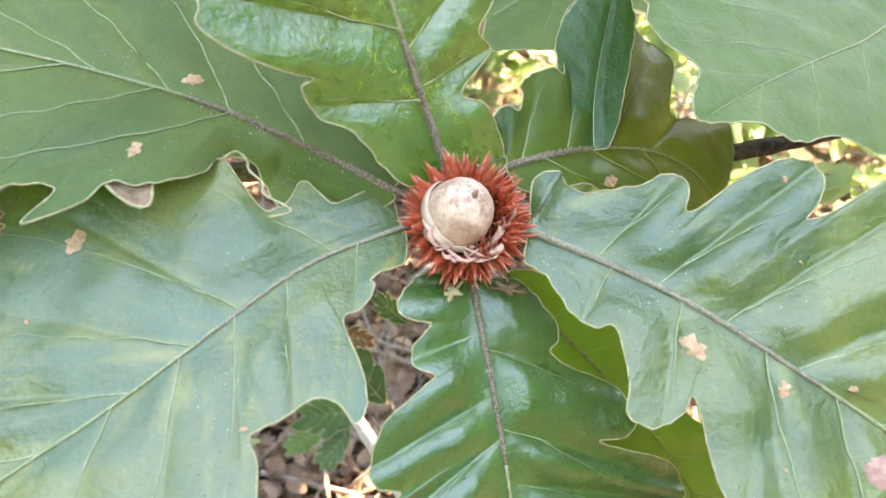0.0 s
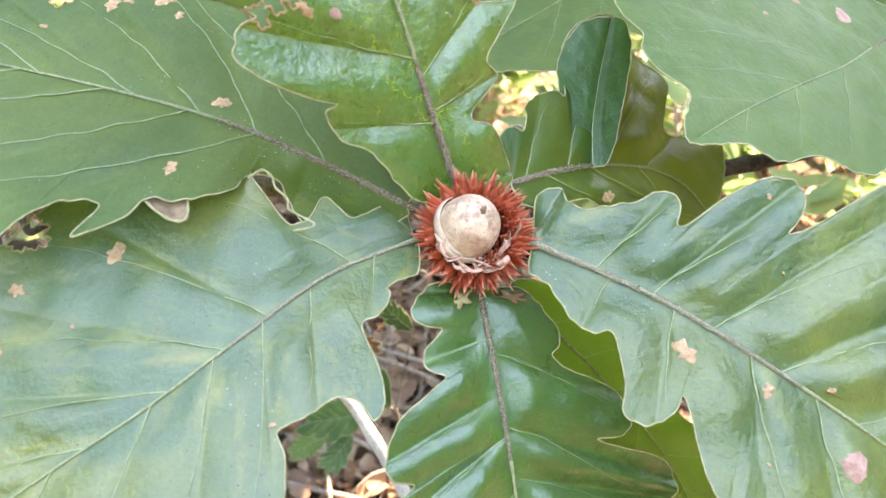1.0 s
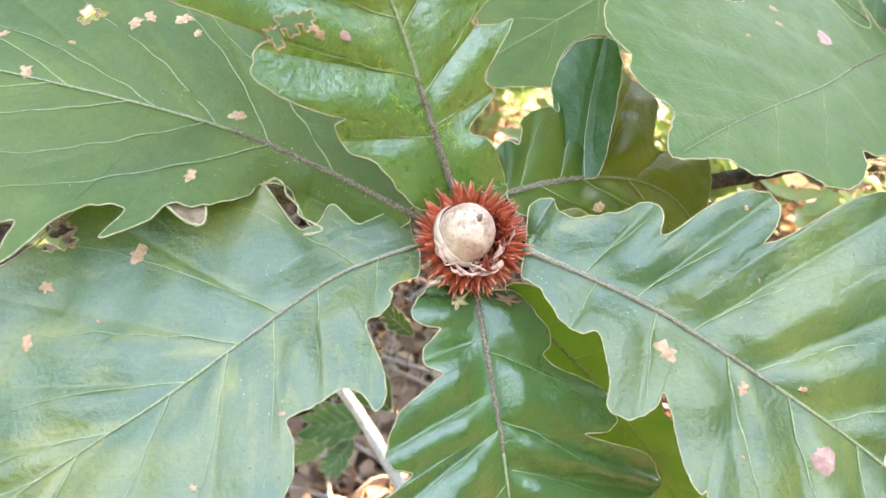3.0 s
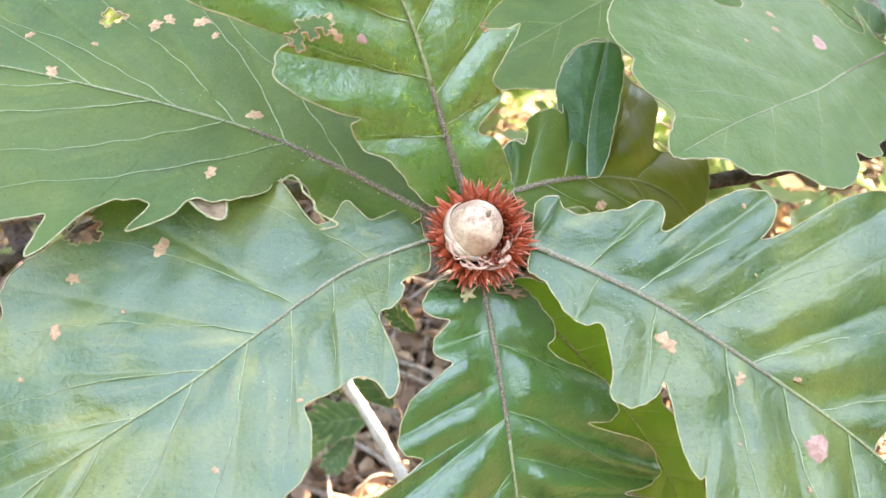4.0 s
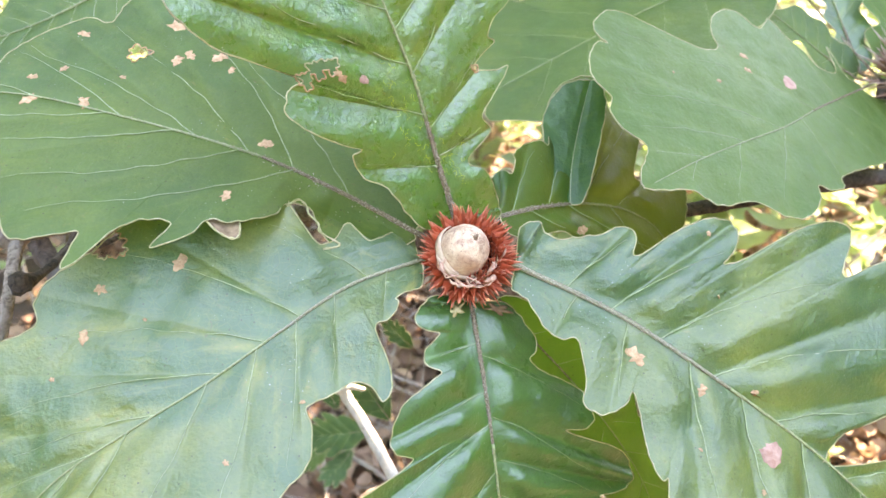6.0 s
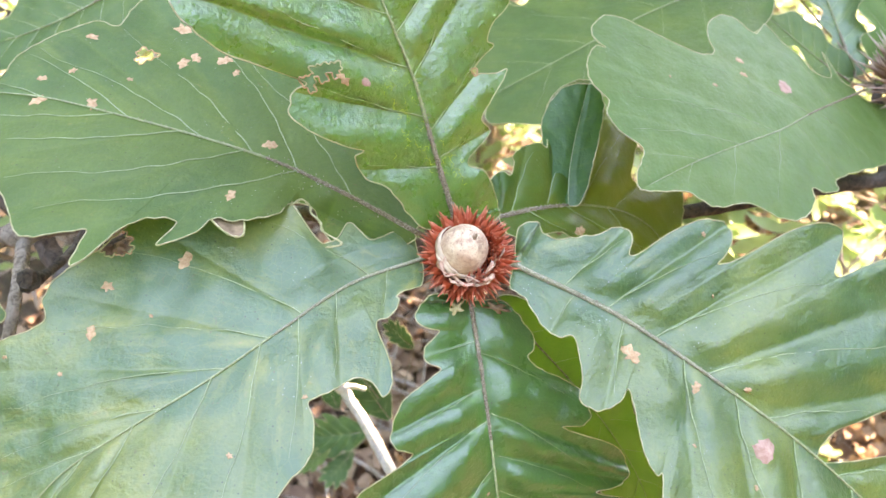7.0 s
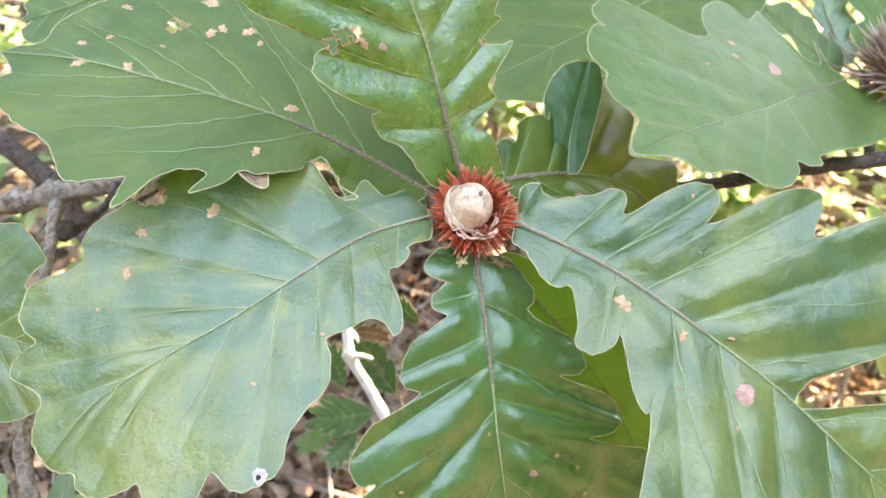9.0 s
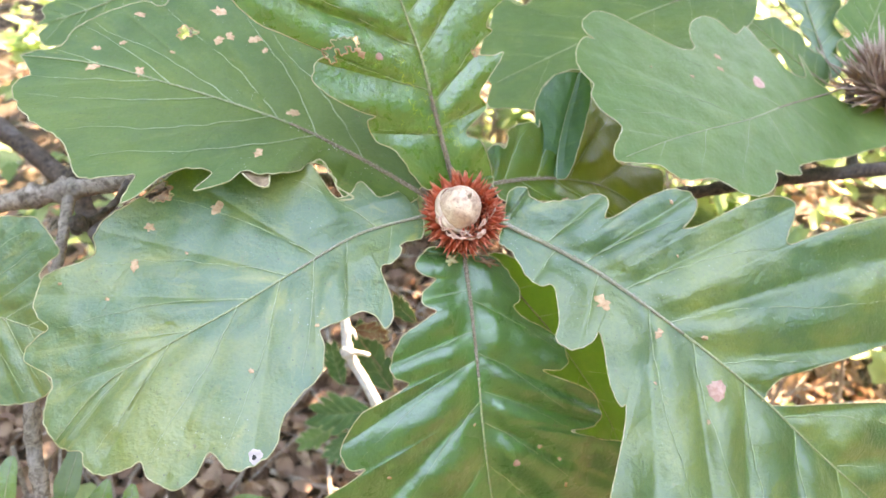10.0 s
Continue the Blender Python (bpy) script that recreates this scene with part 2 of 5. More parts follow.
# ---- mesh helpers ----
def part(name, data, material, parent, label=""):
    """One mesh object under a thing or under a part; data is a mesh or (vertices, faces)."""
    if not isinstance(data, bpy.types.Mesh):
        me = bpy.data.meshes.new(name)
        me.from_pydata([tuple(map(float, v)) for v in data[0]], [], [tuple(map(int, f)) for f in data[1]])
        me.polygons.foreach_set("use_smooth", [True] * len(me.polygons))
        me.update()
        data = me
    if not data.materials:
        data.materials.append(material)
    ob = new(name, data)
    ob.parent = parent
    return tagged(ob, label)


def thing(name, m, label, category, group="", kind=""):
    ob = new(name)
    ob.empty_display_size = 0.01
    ob.matrix_world = m
    return tagged(ob, label, category, group, kind)


def spline(points, n):
    """A smooth curve through control points."""
    p = np.array(points, float)
    p = np.vstack([2 * p[0] - p[1], p, 2 * p[-1] - p[-2]])
    t = np.linspace(0, len(points) - 1, n)
    i = np.minimum(t.astype(int), len(points) - 2)
    f = (t - i)[:, None]
    a, b, c, d = p[i], p[i + 1], p[i + 2], p[i + 3]
    return 0.5 * (2 * b + (c - a) * f + (2 * a - 5 * b + 4 * c - d) * f ** 2 + (3 * b - 3 * c + d - a) * f ** 3)


def tube(path, radii, sides=8, rough=0.0, seed=0.0):
    """A round, capped limb along a path; rough makes it knobbly."""
    path = np.asarray(path, float)
    n = len(path)
    radii = np.broadcast_to(np.asarray(radii, float), (n,))
    tan = np.gradient(path, axis=0)
    tan /= np.linalg.norm(tan, axis=1)[:, None] + 1e-12
    side = np.cross(tan[0], (0.3, 0.2, 0.93))
    side /= np.linalg.norm(side)
    verts, faces = [], []
    for k in range(n):
        side = side - tan[k] * side.dot(tan[k])
        side /= np.linalg.norm(side)
        up = np.cross(tan[k], side)
        for j in range(sides):
            a = 2 * math.pi * j / sides
            r = radii[k]
            if rough:
                r *= 1 + rough * noise.noise((k * 0.7 + seed, j * 1.9, seed))
            verts.append(path[k] + r * (math.cos(a) * side + math.sin(a) * up))
    for k in range(n - 1):
        for j in range(sides):
            a, b = k * sides + j, k * sides + (j + 1) % sides
            faces.append((a, b, b + sides, a + sides))
    faces.append(tuple(range(sides - 1, -1, -1)))
    faces.append(tuple(range((n - 1) * sides, n * sides)))
    return verts, faces


def joined(pieces):
    """Several (vertices, faces) as one."""
    verts, faces = [], []
    for v, f in pieces:
        o = len(verts)
        verts += list(v)
        faces += [tuple(i + o for i in q) for q in f]
    return verts, faces


# the rosette's axes, set square to the camera's opening view: z points out of the cup's mouth side; sizes inside are
# millimetres
ROSETTE = pose(0.005, 0.165, 0.643, 55.36)
MM = 0.001


def inside(u, v, w):
    """A world point from rosette millimetres."""
    return ROSETTE @ Vector((u * MM, v * MM, w * MM))


# ---- oak leaves: rib line, bend of the blade, and lobes (place along the rib, reach) on either side ----
LEAF_A = dict(
    rib=[(-17, 7.7), (-40.5, 19.4), (-64.6, 29.5), (-89.7, 36.5), (-115.2, 42.2), (-140.9, 46.9), (-167.1, 47.2)],
    bend=(3.4, -43.3, -104.5, -10.3, -10.6, 11.2),
    slant=((115, 95, 60, 10), (115, 65, 50, 10)),
    port=[(0, 3), (0.048, 10.6), (0.098, 15.1), (0.138, 16.3), (0.173, 14.3), (0.217, 8.8), (0.253, 11.6), (0.255, 15.9), (0.297, 22.5), (0.343, 24.9), (0.352, 30.8), (0.39, 37.1), (0.395, 29.6), (0.435, 30.7), (0.452, 33.6), (0.4605, 37.2), (0.461, 40.5), (0.4615, 44.2), (0.462, 47.2), (0.466, 48.8), (0.472, 49.8), (0.49, 43), (0.502, 39.9), (0.53, 43.6), (0.57, 46.9), (0.63, 40.6), (0.675, 36.4), (0.743, 34.4), (0.792, 30.9), (0.835, 26.4), (0.868, 19.9), (0.87, 15.2), (0.872, 15.6), (0.9, 11.7)],
    star=[(0.01, 6.8), (0.028, 10.4), (0.052, 13.5), (0.088, 17.2), (0.115, 34.1), (0.193, 51), (0.292, 63.7), (0.372, 74.7), (0.473, 75.4), (0.578, 58.1), (0.628, 43.5), (0.672, 43), (0.753, 32.9), (0.81, 23.2), (0.863, 11.7), (0.938, 6.1)],
    veins=([(0.28, 47), (0.4, 39), (0.54, 30), (0.68, 24)], [(0.15, 35), (0.28, 42), (0.38, 34), (0.49, 22), (0.65, 26), (0.82, 9)]),
    spots=[(-133.9, 73.5, 1.7), (-142.9, 54.1, 1.4), (-135.2, 58.4, 1.2), (-140.8, 45.4, 2.3), (-124.8, 45.8, 2.1), (-106.8, 81.8, 2.8), (-102.4, 66.1, 2.4), (-99, 69, 2), (-89.5, 69.3, 2.5), (-84.4, 64.4, 1.5), (-66.9, 35.5, 2.2), (-74.1, 16, 1.9), (-117, 57, 1)],
    crumbs=[(-64, 29, -46, 20, 46), (-40, 17, -24, 11, 12)],
    sink=(14.0, 0.0),
    holes=[(-115.2, 67.7, 3.7)],
    bridges=[(True, [(-79, 8.5), (-74.2, 4.5), (-69.9, 2.3), (-67.4, 3.1), (-68.6, 8.4)]),
             (False, [(-56.2, 13.7), (-53.4, 16.1), (-50.6, 14), (-49.4, 11.3), (-46.1, 8.4), (-45.1, 5.6), (-39.5, 2.6), (-39.3, 1.3), (-43.3, 0.3)])],
)
LEAF_B = dict(
    rib=[(-14.4, -1.2), (-36.2, -10.5), (-55, -25.1), (-73.7, -39.9), (-93.3, -53.3), (-112.3, -67.6), (-126.3, -86.8)],
    bend=(-7.8, -38.9, -83.3, -16.4, -33.5, -15.7),
    slant=((95, 95, 40, 10), (95, 85, 40, 10)),
    port=[(0.007, 3.9), (0.025, 7.9), (0.08, 8.8), (0.082, 10.7), (0.113, 14.2), (0.15, 14.5), (0.158, 18.1), (0.16, 24.6), (0.173, 30.1), (0.193, 33.2), (0.217, 34.2), (0.223, 29), (0.245, 25.1), (0.29, 23.8), (0.325, 22.8), (0.327, 28.2), (0.343, 35.2), (0.375, 37.8), (0.405, 40), (0.417, 42.1), (0.432, 48.9), (0.448, 50.7), (0.478, 51.1), (0.497, 49), (0.515, 43.9), (0.527, 43), (0.545, 49), (0.573, 50.3), (0.615, 45), (0.642, 38.3), (0.667, 38.5), (0.71, 38.7), (0.763, 32.6), (0.792, 25.7), (0.885, 15.8)],
    star=[(0.005, 2.1), (0.007, 9.3), (0.052, 11.1), (0.09, 11), (0.113, 19), (0.138, 15.7), (0.165, 16.3), (0.167, 30.3), (0.17, 35.1), (0.21, 41), (0.258, 49.8), (0.307, 59.6), (0.38, 58.6), (0.422, 60.3), (0.463, 60.6), (0.5, 57.5), (0.527, 51.4), (0.557, 50.7), (0.598, 54.9), (0.62, 56.3), (0.655, 52.9), (0.69, 45.6), (0.71, 38.3), (0.738, 39.2), (0.76, 39.4), (0.777, 36.6), (0.795, 24.8), (0.812, 21.1), (0.873, 17.4)],
    veins=([(0.08, 69), (0.2, 64), (0.29, 60), (0.38, 52), (0.49, 39), (0.66, 33), (0.77, 22)], [(0.12, 56), (0.28, 67), (0.36, 48), (0.46, 35), (0.6, 22), (0.73, 12)]),
    spots=[(-86.7, -5.1, 2.5), (-108.3, -14, 1.9), (-110.3, -27.8, 1.9), (-93.5, -22.3, 0.6), (-117, -39.9, 0.8), (-134.9, -35.9, 0.8), (-64, -59.1, 0.9), (-45.4, -43.5, 0.8)],
    sink=(0.0, -5.0),
    holes=[(-110.1, -1.2, 3.0), (-107.4, 0.5, 3.4), (-105.5, -2.1, 2.6), (-108.7, -2.6, 2.6)],
    chalk=[(-58.1, -84, 2.2)],
    dots=[(-58.4, -84.3, 0.75)],
)
LEAF_C = dict(
    rib=[(15.6, -2), (48.4, -16.9), (79.1, -36.1), (108.9, -56.3), (137.4, -78.6), (167.2, -99), (196.7, -119.8)],
    bend=(-0.9, 18.0, -41.1, -15.7, 28.6, 7.1),
    slant=((115, 65, 40, 10), (95, 85, 50, 10)),
    port=[(0.003, 2.4), (0.007, 13), (0.025, 16.6), (0.035, 13.9), (0.048, 13.5), (0.065, 16.8), (0.08, 20.4), (0.09, 26.3), (0.1, 27.8), (0.107, 24.4), (0.113, 20.5), (0.118, 23.9), (0.12, 33.5), (0.125, 40.3), (0.135, 46.8), (0.152, 49.2), (0.168, 46.5), (0.18, 40.4), (0.185, 35.6), (0.193, 41.4), (0.195, 53.6), (0.197, 63.7), (0.205, 71.2), (0.217, 75.5), (0.23, 74.4), (0.247, 68), (0.263, 61.9), (0.273, 62.1), (0.275, 71.9), (0.28, 86.5), (0.29, 102.7), (0.312, 118.2), (0.372, 119), (0.448, 102.2), (0.48, 74.5), (0.482, 56.1), (0.484, 44), (0.487, 28.6), (0.49, 12.9), (0.52, 1.6), (0.542, 1.5), (0.575, 48.1), (0.63, 80.6), (0.748, 73), (0.782, 44.6), (0.873, 44.3), (0.935, 25.5)],
    star=[(0.005, 2.8), (0.013, 7.3), (0.035, 8.3), (0.048, 10.2), (0.075, 14), (0.098, 14.9), (0.113, 12.6), (0.125, 14.8), (0.147, 23.2), (0.152, 28.9), (0.173, 29.8), (0.195, 27.6), (0.212, 22.5), (0.215, 18.5), (0.23, 21.4), (0.265, 32.5), (0.285, 35.2), (0.292, 34.6), (0.3, 43.1), (0.302, 54), (0.304, 63.3), (0.306, 71.1), (0.328, 76.2), (0.37, 73.7), (0.415, 63.9), (0.443, 66.3), (0.505, 64), (0.59, 52), (0.64, 40.6), (0.715, 42.6), (0.838, 29.7)],
    veins=([(0.08, 67), (0.15, 62), (0.23, 61), (0.32, 52), (0.43, 43), (0.57, 45), (0.7, 36), (0.84, 30)], [(0.1, 99), (0.18, 75), (0.28, 54), (0.37, 49), (0.48, 52), (0.6, 46), (0.71, 41)]),
    spots=[(52, -28.8, 3.1), (72.6, -38.4, 1.7), (90.7, -67.8, 0.8), (71.3, -55.6, 0.6), (89.5, -38.9, 1.3), (77.5, 10.2, 0.9), (80.1, -9.9, 0.6)],
    scars=[(93.6, -56.8, 3.6)],
)
LEAF_D = dict(
    rib=[(2.3, -14.6), (6.5, -35.9), (10.3, -57.4), (13.8, -78.9), (18.1, -100.3), (23.3, -121.4), (29.2, -142.4)],
    bend=(-10.3, -46.0, -49.1, 16.7, 15.2, -42.9),
    slant=((100, 75, 70, 10), (135, 75, 60, 10)),
    port=[(0.003, 1.8), (0.02, 10.5), (0.043, 14.4), (0.085, 19), (0.11, 19.7), (0.133, 17.1), (0.16, 21.2), (0.177, 27.8), (0.203, 34.4), (0.24, 36.2), (0.263, 36.6), (0.29, 33.3), (0.3, 26.1), (0.315, 33), (0.328, 42.4), (0.352, 48.3), (0.398, 49.9), (0.438, 46.6), (0.465, 36.6), (0.475, 48.8), (0.478, 61.4), (0.562, 66.1), (0.7, 59.9), (0.76, 46.9), (0.792, 55.1), (0.855, 36.8), (0.92, 21)],
    star=[(0.005, 1.9), (0.013, 8.1), (0.028, 14.7), (0.047, 18.4), (0.06, 19.4), (0.068, 16), (0.073, 11.6), (0.083, 14.4), (0.093, 17), (0.108, 17.2), (0.122, 13.6), (0.131, 16.6), (0.14, 20.8), (0.15, 26.4), (0.188, 31.2), (0.22, 32.4), (0.25, 30.3), (0.275, 26.6), (0.285, 32), (0.287, 40.2), (0.29, 44.5), (0.318, 50.1), (0.343, 53), (0.38, 52.8), (0.408, 50.1), (0.422, 46), (0.43, 50.8), (0.432, 60.1), (0.448, 67.8), (0.495, 67.4), (0.603, 55.7), (0.677, 39.8), (0.763, 34.3), (0.88, 20.6)],
    veins=([(0.13, 60), (0.28, 58), (0.39, 67), (0.48, 56), (0.61, 42)], [(0.1, 83), (0.22, 75), (0.3, 65), (0.42, 48), (0.6, 41)]),
    spots=[(36.9, -86.1, 1.1), (45.7, -91.3, 0.9), (49.4, -101.8, 1), (-18.9, -96.2, 0.8), (10.5, -77.5, 0.6)],
    scars=[(27.9, -92.2, 1.6)],
)
LEAF_H = dict(
    rib=[(-3.4, 11.6), (-8.6, 25.4), (-13.5, 39.4), (-18.4, 53.3), (-24.9, 66.6), (-31.4, 79.9), (-37.9, 93.2)],
    bend=(-10.3, -77.6, 40.7, 13.4, 7.2, -12.1),
    slant=((95, 75, 50, 10), (115, 65, 50, 10)),
    port=[(0, 3.2), (0.013, 10.5), (0.062, 14.3), (0.118, 18), (0.14, 23), (0.163, 25.1), (0.195, 24.8), (0.215, 22.1), (0.217, 25.6), (0.228, 31.4), (0.247, 36.8), (0.273, 39.4), (0.3, 39), (0.335, 37.1), (0.36, 33.9), (0.362, 46), (0.364, 51.8), (0.385, 57.1), (0.405, 59.7), (0.453, 60.9), (0.578, 53.7), (0.662, 39.7), (0.738, 28.2), (0.815, 24), (0.943, 10.6)],
    star=[(0, 2.4), (0.018, 14.6), (0.058, 15.8), (0.098, 14.9), (0.143, 10.9), (0.17, 21.9), (0.228, 20.9), (0.258, 28.1), (0.29, 35.8), (0.312, 30.5), (0.367, 22.7), (0.383, 27.5), (0.385, 33.2), (0.408, 31.5), (0.43, 35.4), (0.432, 41.9), (0.443, 46), (0.47, 52.3), (0.537, 48.1), (0.598, 40.2), (0.7, 36.6), (0.823, 23.3)],
    veins=([(0.2, 80), (0.37, 72), (0.53, 61), (0.7, 61)], [(0.23, 74), (0.32, 53), (0.5, 48), (0.64, 56)]),
    spots=[(-37.3, 47.3, 1.6)],
    scars=[(-31.5, 48.1, 1.2)],
    mines=[(-23, 45.6), (-18.7, 32.9), (-6.6, 33.1), (-4.2, 27.8), (-22.4, 49.8), (-19.7, 39.9), (-11.1, 29.4)],
    holes=[(-46.5, 44.9, 2.1), (-43.3, 48, 2.5), (-39.8, 49.4, 2.3), (0.7, 59.6, 1.1)],
)
LEAF_F = dict(
    rib=[(196.2, 95.1), (172.7, 83.4), (149.3, 71.4), (126.4, 58.4), (102.5, 47.6), (78.7, 36.4), (55.7, 23.6)],
    bend=(43.6, -29.9, -69.3, -14.3, 2.7, -7.7),
    level=2.08,
    slant=((225, 65, 50, 10), (115, 85, 50, 10)),
    port=[(0.052, 15.5), (0.054, 49.6), (0.057, 118), (0.059, 131.1), (0.072, 52.3), (0.115, 35.9), (0.25, 33.9), (0.323, 33.3), (0.325, 37.3), (0.395, 34.1), (0.443, 29.6), (0.448, 34.3), (0.475, 38), (0.515, 39.2), (0.562, 35.9), (0.61, 30.3), (0.662, 25.7), (0.755, 22.6), (0.792, 18.3), (0.84, 12.7), (0.915, 8.5)],
    star=[(0.007, 2.8), (0.06, 10.3), (0.065, 26.3), (0.095, 12.5), (0.16, 17.1), (0.162, 27.5), (0.177, 37.7), (0.182, 48.4), (0.24, 45.2), (0.265, 47), (0.27, 56.4), (0.305, 59.9), (0.35, 58), (0.388, 51.4), (0.413, 44.7), (0.46, 47.9), (0.495, 59.4), (0.522, 68.4), (0.54, 75.2), (0.575, 78.3), (0.625, 74.4), (0.645, 68.3), (0.647, 64.5), (0.662, 66.4), (0.715, 60.3), (0.748, 52.7), (0.765, 42.8), (0.787, 40), (0.812, 31.8), (0.83, 21.2), (0.848, 17.9), (0.897, 13.9), (0.953, 7.4)],
    veins=([(0.2, 134), (0.3, 120), (0.42, 88), (0.51, 47), (0.69, 50), (0.84, 41)], [(0.2, 91), (0.34, 50), (0.52, 39), (0.67, 31), (0.81, 28)]),
    spots=[(115.9, 91.8, 2), (115.5, 83.9, 1.7), (97.7, 74, 1.1), (76.9, 73.9, 0.5)],
    scars=[(137.8, 82.3, 3.5)],
)
LEAF_E = dict(
    rib=[(11.6, 14.9), (24.5, 19.4), (37.8, 22.6), (51.4, 24.2), (65.1, 23.4), (77.6, 18.4), (86.7, 8.3)],
    bend=(2.5, -79.9, -53.8, -1.1, -1.6, 6.2),
    slant=((115, 85, 60, 10), (95, 65, 50, 10)),
    port=[(0.003, 1.9), (0.028, 8.9), (0.04, 12.5), (0.072, 15.4), (0.092, 15.5), (0.11, 13.7), (0.128, 18.4), (0.13, 21), (0.17, 24.3), (0.23, 25.6), (0.26, 23.7), (0.265, 27.6), (0.267, 32.8), (0.269, 40.8), (0.305, 49.3), (0.352, 55.1), (0.398, 58.2), (0.43, 56.6), (0.45, 49.8), (0.478, 44.5), (0.542, 40.6), (0.585, 36.7), (0.6, 26.6), (0.628, 17), (0.705, 21.7), (0.755, 28.9), (0.775, 27.6), (0.807, 21.6), (0.845, 14.9)],
    star=[(0.003, 2.4), (0.022, 7.5), (0.092, 10.8), (0.21, 11.3), (0.26, 17.3), (0.415, 20), (0.417, 24.5), (0.67, 21.2), (0.897, 10.1)],
    veins=([(0.06, 56), (0.24, 62), (0.43, 59), (0.61, 48)], [(0.14, 43), (0.34, 37), (0.57, 50)]),
    spots=[(39.6, 63.5, 1), (37.6, 57.1, 1), (43.5, 13, 2.2)],
    flaps=[(13.9, 27.6, 1.6)],
    bridges=[(True, [(7.6, 24), (8.8, 29.1), (12.6, 32.7), (16.2, 32.6), (16.8, 29), (13.1, 25.4)])],
)
LEAF_G = dict(
    rib=[(39.3, 22.3), (39.8, 35.2), (41.9, 47.9), (44.8, 60.6), (47.9, 73.1)],
    bend=(-30.4, -11.8, -25.2, -0.1, -0.1, -0.1),
    slant=((95, 65, 50, 10), (95, 65, 50, 10)),
    port=[(0.018, 4.7), (0.138, 9.4), (0.39, 16), (0.525, 16.5), (0.688, 13.9), (0.82, 9.4)],
    star=[(0.033, 5), (0.217, 9.8), (0.485, 11), (0.718, 10.6), (0.83, 9.1), (0.912, 5.9)],
    veins=([(0.15, 62), (0.28, 58), (0.41, 54), (0.54, 50), (0.67, 46), (0.8, 42)], [(0.15, 62), (0.28, 58), (0.41, 54), (0.54, 50), (0.67, 46), (0.8, 42)]),
)
LEAF_I = dict(
    rib=[(166.2, 183.4), (128, 157.2), (88.1, 133.8), (49.9, 107.9), (11.8, 81.8)],
    bend=(-46.9, 17.4, -88.2, 0.4, -0.1, -1.9),
    slant=((100, 65, 50, 10), (100, 65, 70, 10)),
    port=[(0.05, 13), (0.133, 38.2), (0.253, 43.6), (0.318, 58.2), (0.417, 41.4), (0.527, 54.8), (0.647, 35.4), (0.718, 47.1), (0.8, 38.6), (0.858, 33.2), (0.915, 27.8)],
    star=[(0.003, 13.7), (0.025, 40.6), (0.152, 33.6), (0.155, 58.7), (0.43, 35.3), (0.432, 63.3), (0.633, 45.1), (0.638, 64.5), (0.763, 44.6), (0.838, 32.5), (0.912, 17.7)],
    veins=([(0.15, 62), (0.28, 58), (0.41, 54), (0.54, 50), (0.67, 46), (0.8, 42)], [(0.15, 62), (0.28, 58), (0.41, 54), (0.54, 50), (0.67, 46), (0.8, 42)]),
)
LEAF_J = dict(
    rib=[(-211.5, -40.1), (-194, -44.4), (-176.3, -48), (-158.7, -51.6), (-141.1, -55.9)],
    bend=(29.8, 13.1, 4.2, -0.4, -0.1, -0.0),
    slant=((135, 55, 50, 10), (100, 65, 50, 10)),
    port=[(0.015, 4.7), (0.06, 18.9), (0.107, 21.8), (0.11, 34.1), (0.12, 44.3), (0.273, 48.6), (0.365, 45.5), (0.482, 41.1), (0.55, 36.2), (0.552, 30.8), (0.593, 23.8), (0.723, 18.6), (0.83, 13.4)],
    star=[(0.022, 4), (0.085, 12.9), (0.245, 11.7), (0.27, 26.1), (0.438, 25.4), (0.455, 36.3), (0.6, 34.3), (0.725, 29.7), (0.777, 24.9), (0.785, 19.4), (0.848, 17.2), (0.932, 8.8)],
    veins=([(0.15, 62), (0.28, 58), (0.41, 54), (0.54, 50), (0.67, 46), (0.8, 42)], [(0.15, 62), (0.28, 58), (0.41, 54), (0.54, 50), (0.67, 46), (0.8, 42)]),
)
LEAF_K = dict(
    rib=[(-149.2, 132.6), (-165.6, 119.8), (-182.8, 108.1), (-201.3, 98.9), (-220.9, 91.8)],
    bend=(-50.2, 9.5, -29.1, -0.2, 0.8, -0.9),
    slant=((100, 65, 50, 10), (100, 65, 50, 10)),
    port=[(0.025, 7.1), (0.08, 25), (0.22, 26.1), (0.265, 43), (0.473, 30.5), (0.64, 15.2), (0.71, 19.8), (0.775, 19.4), (0.835, 15), (0.865, 10.1), (0.868, 5.2), (0.87, 7.8), (0.893, 2.4)],
    star=[(0.043, 11.8), (0.118, 27.3), (0.31, 19.2), (0.38, 35.1), (0.657, 18.9), (0.787, 15.5), (0.835, 11.6), (0.875, 5.7)],
    veins=([(0.15, 62), (0.28, 58), (0.41, 54), (0.54, 50), (0.67, 46), (0.8, 42)], [(0.15, 62), (0.28, 58), (0.41, 54), (0.54, 50), (0.67, 46), (0.8, 42)]),
)
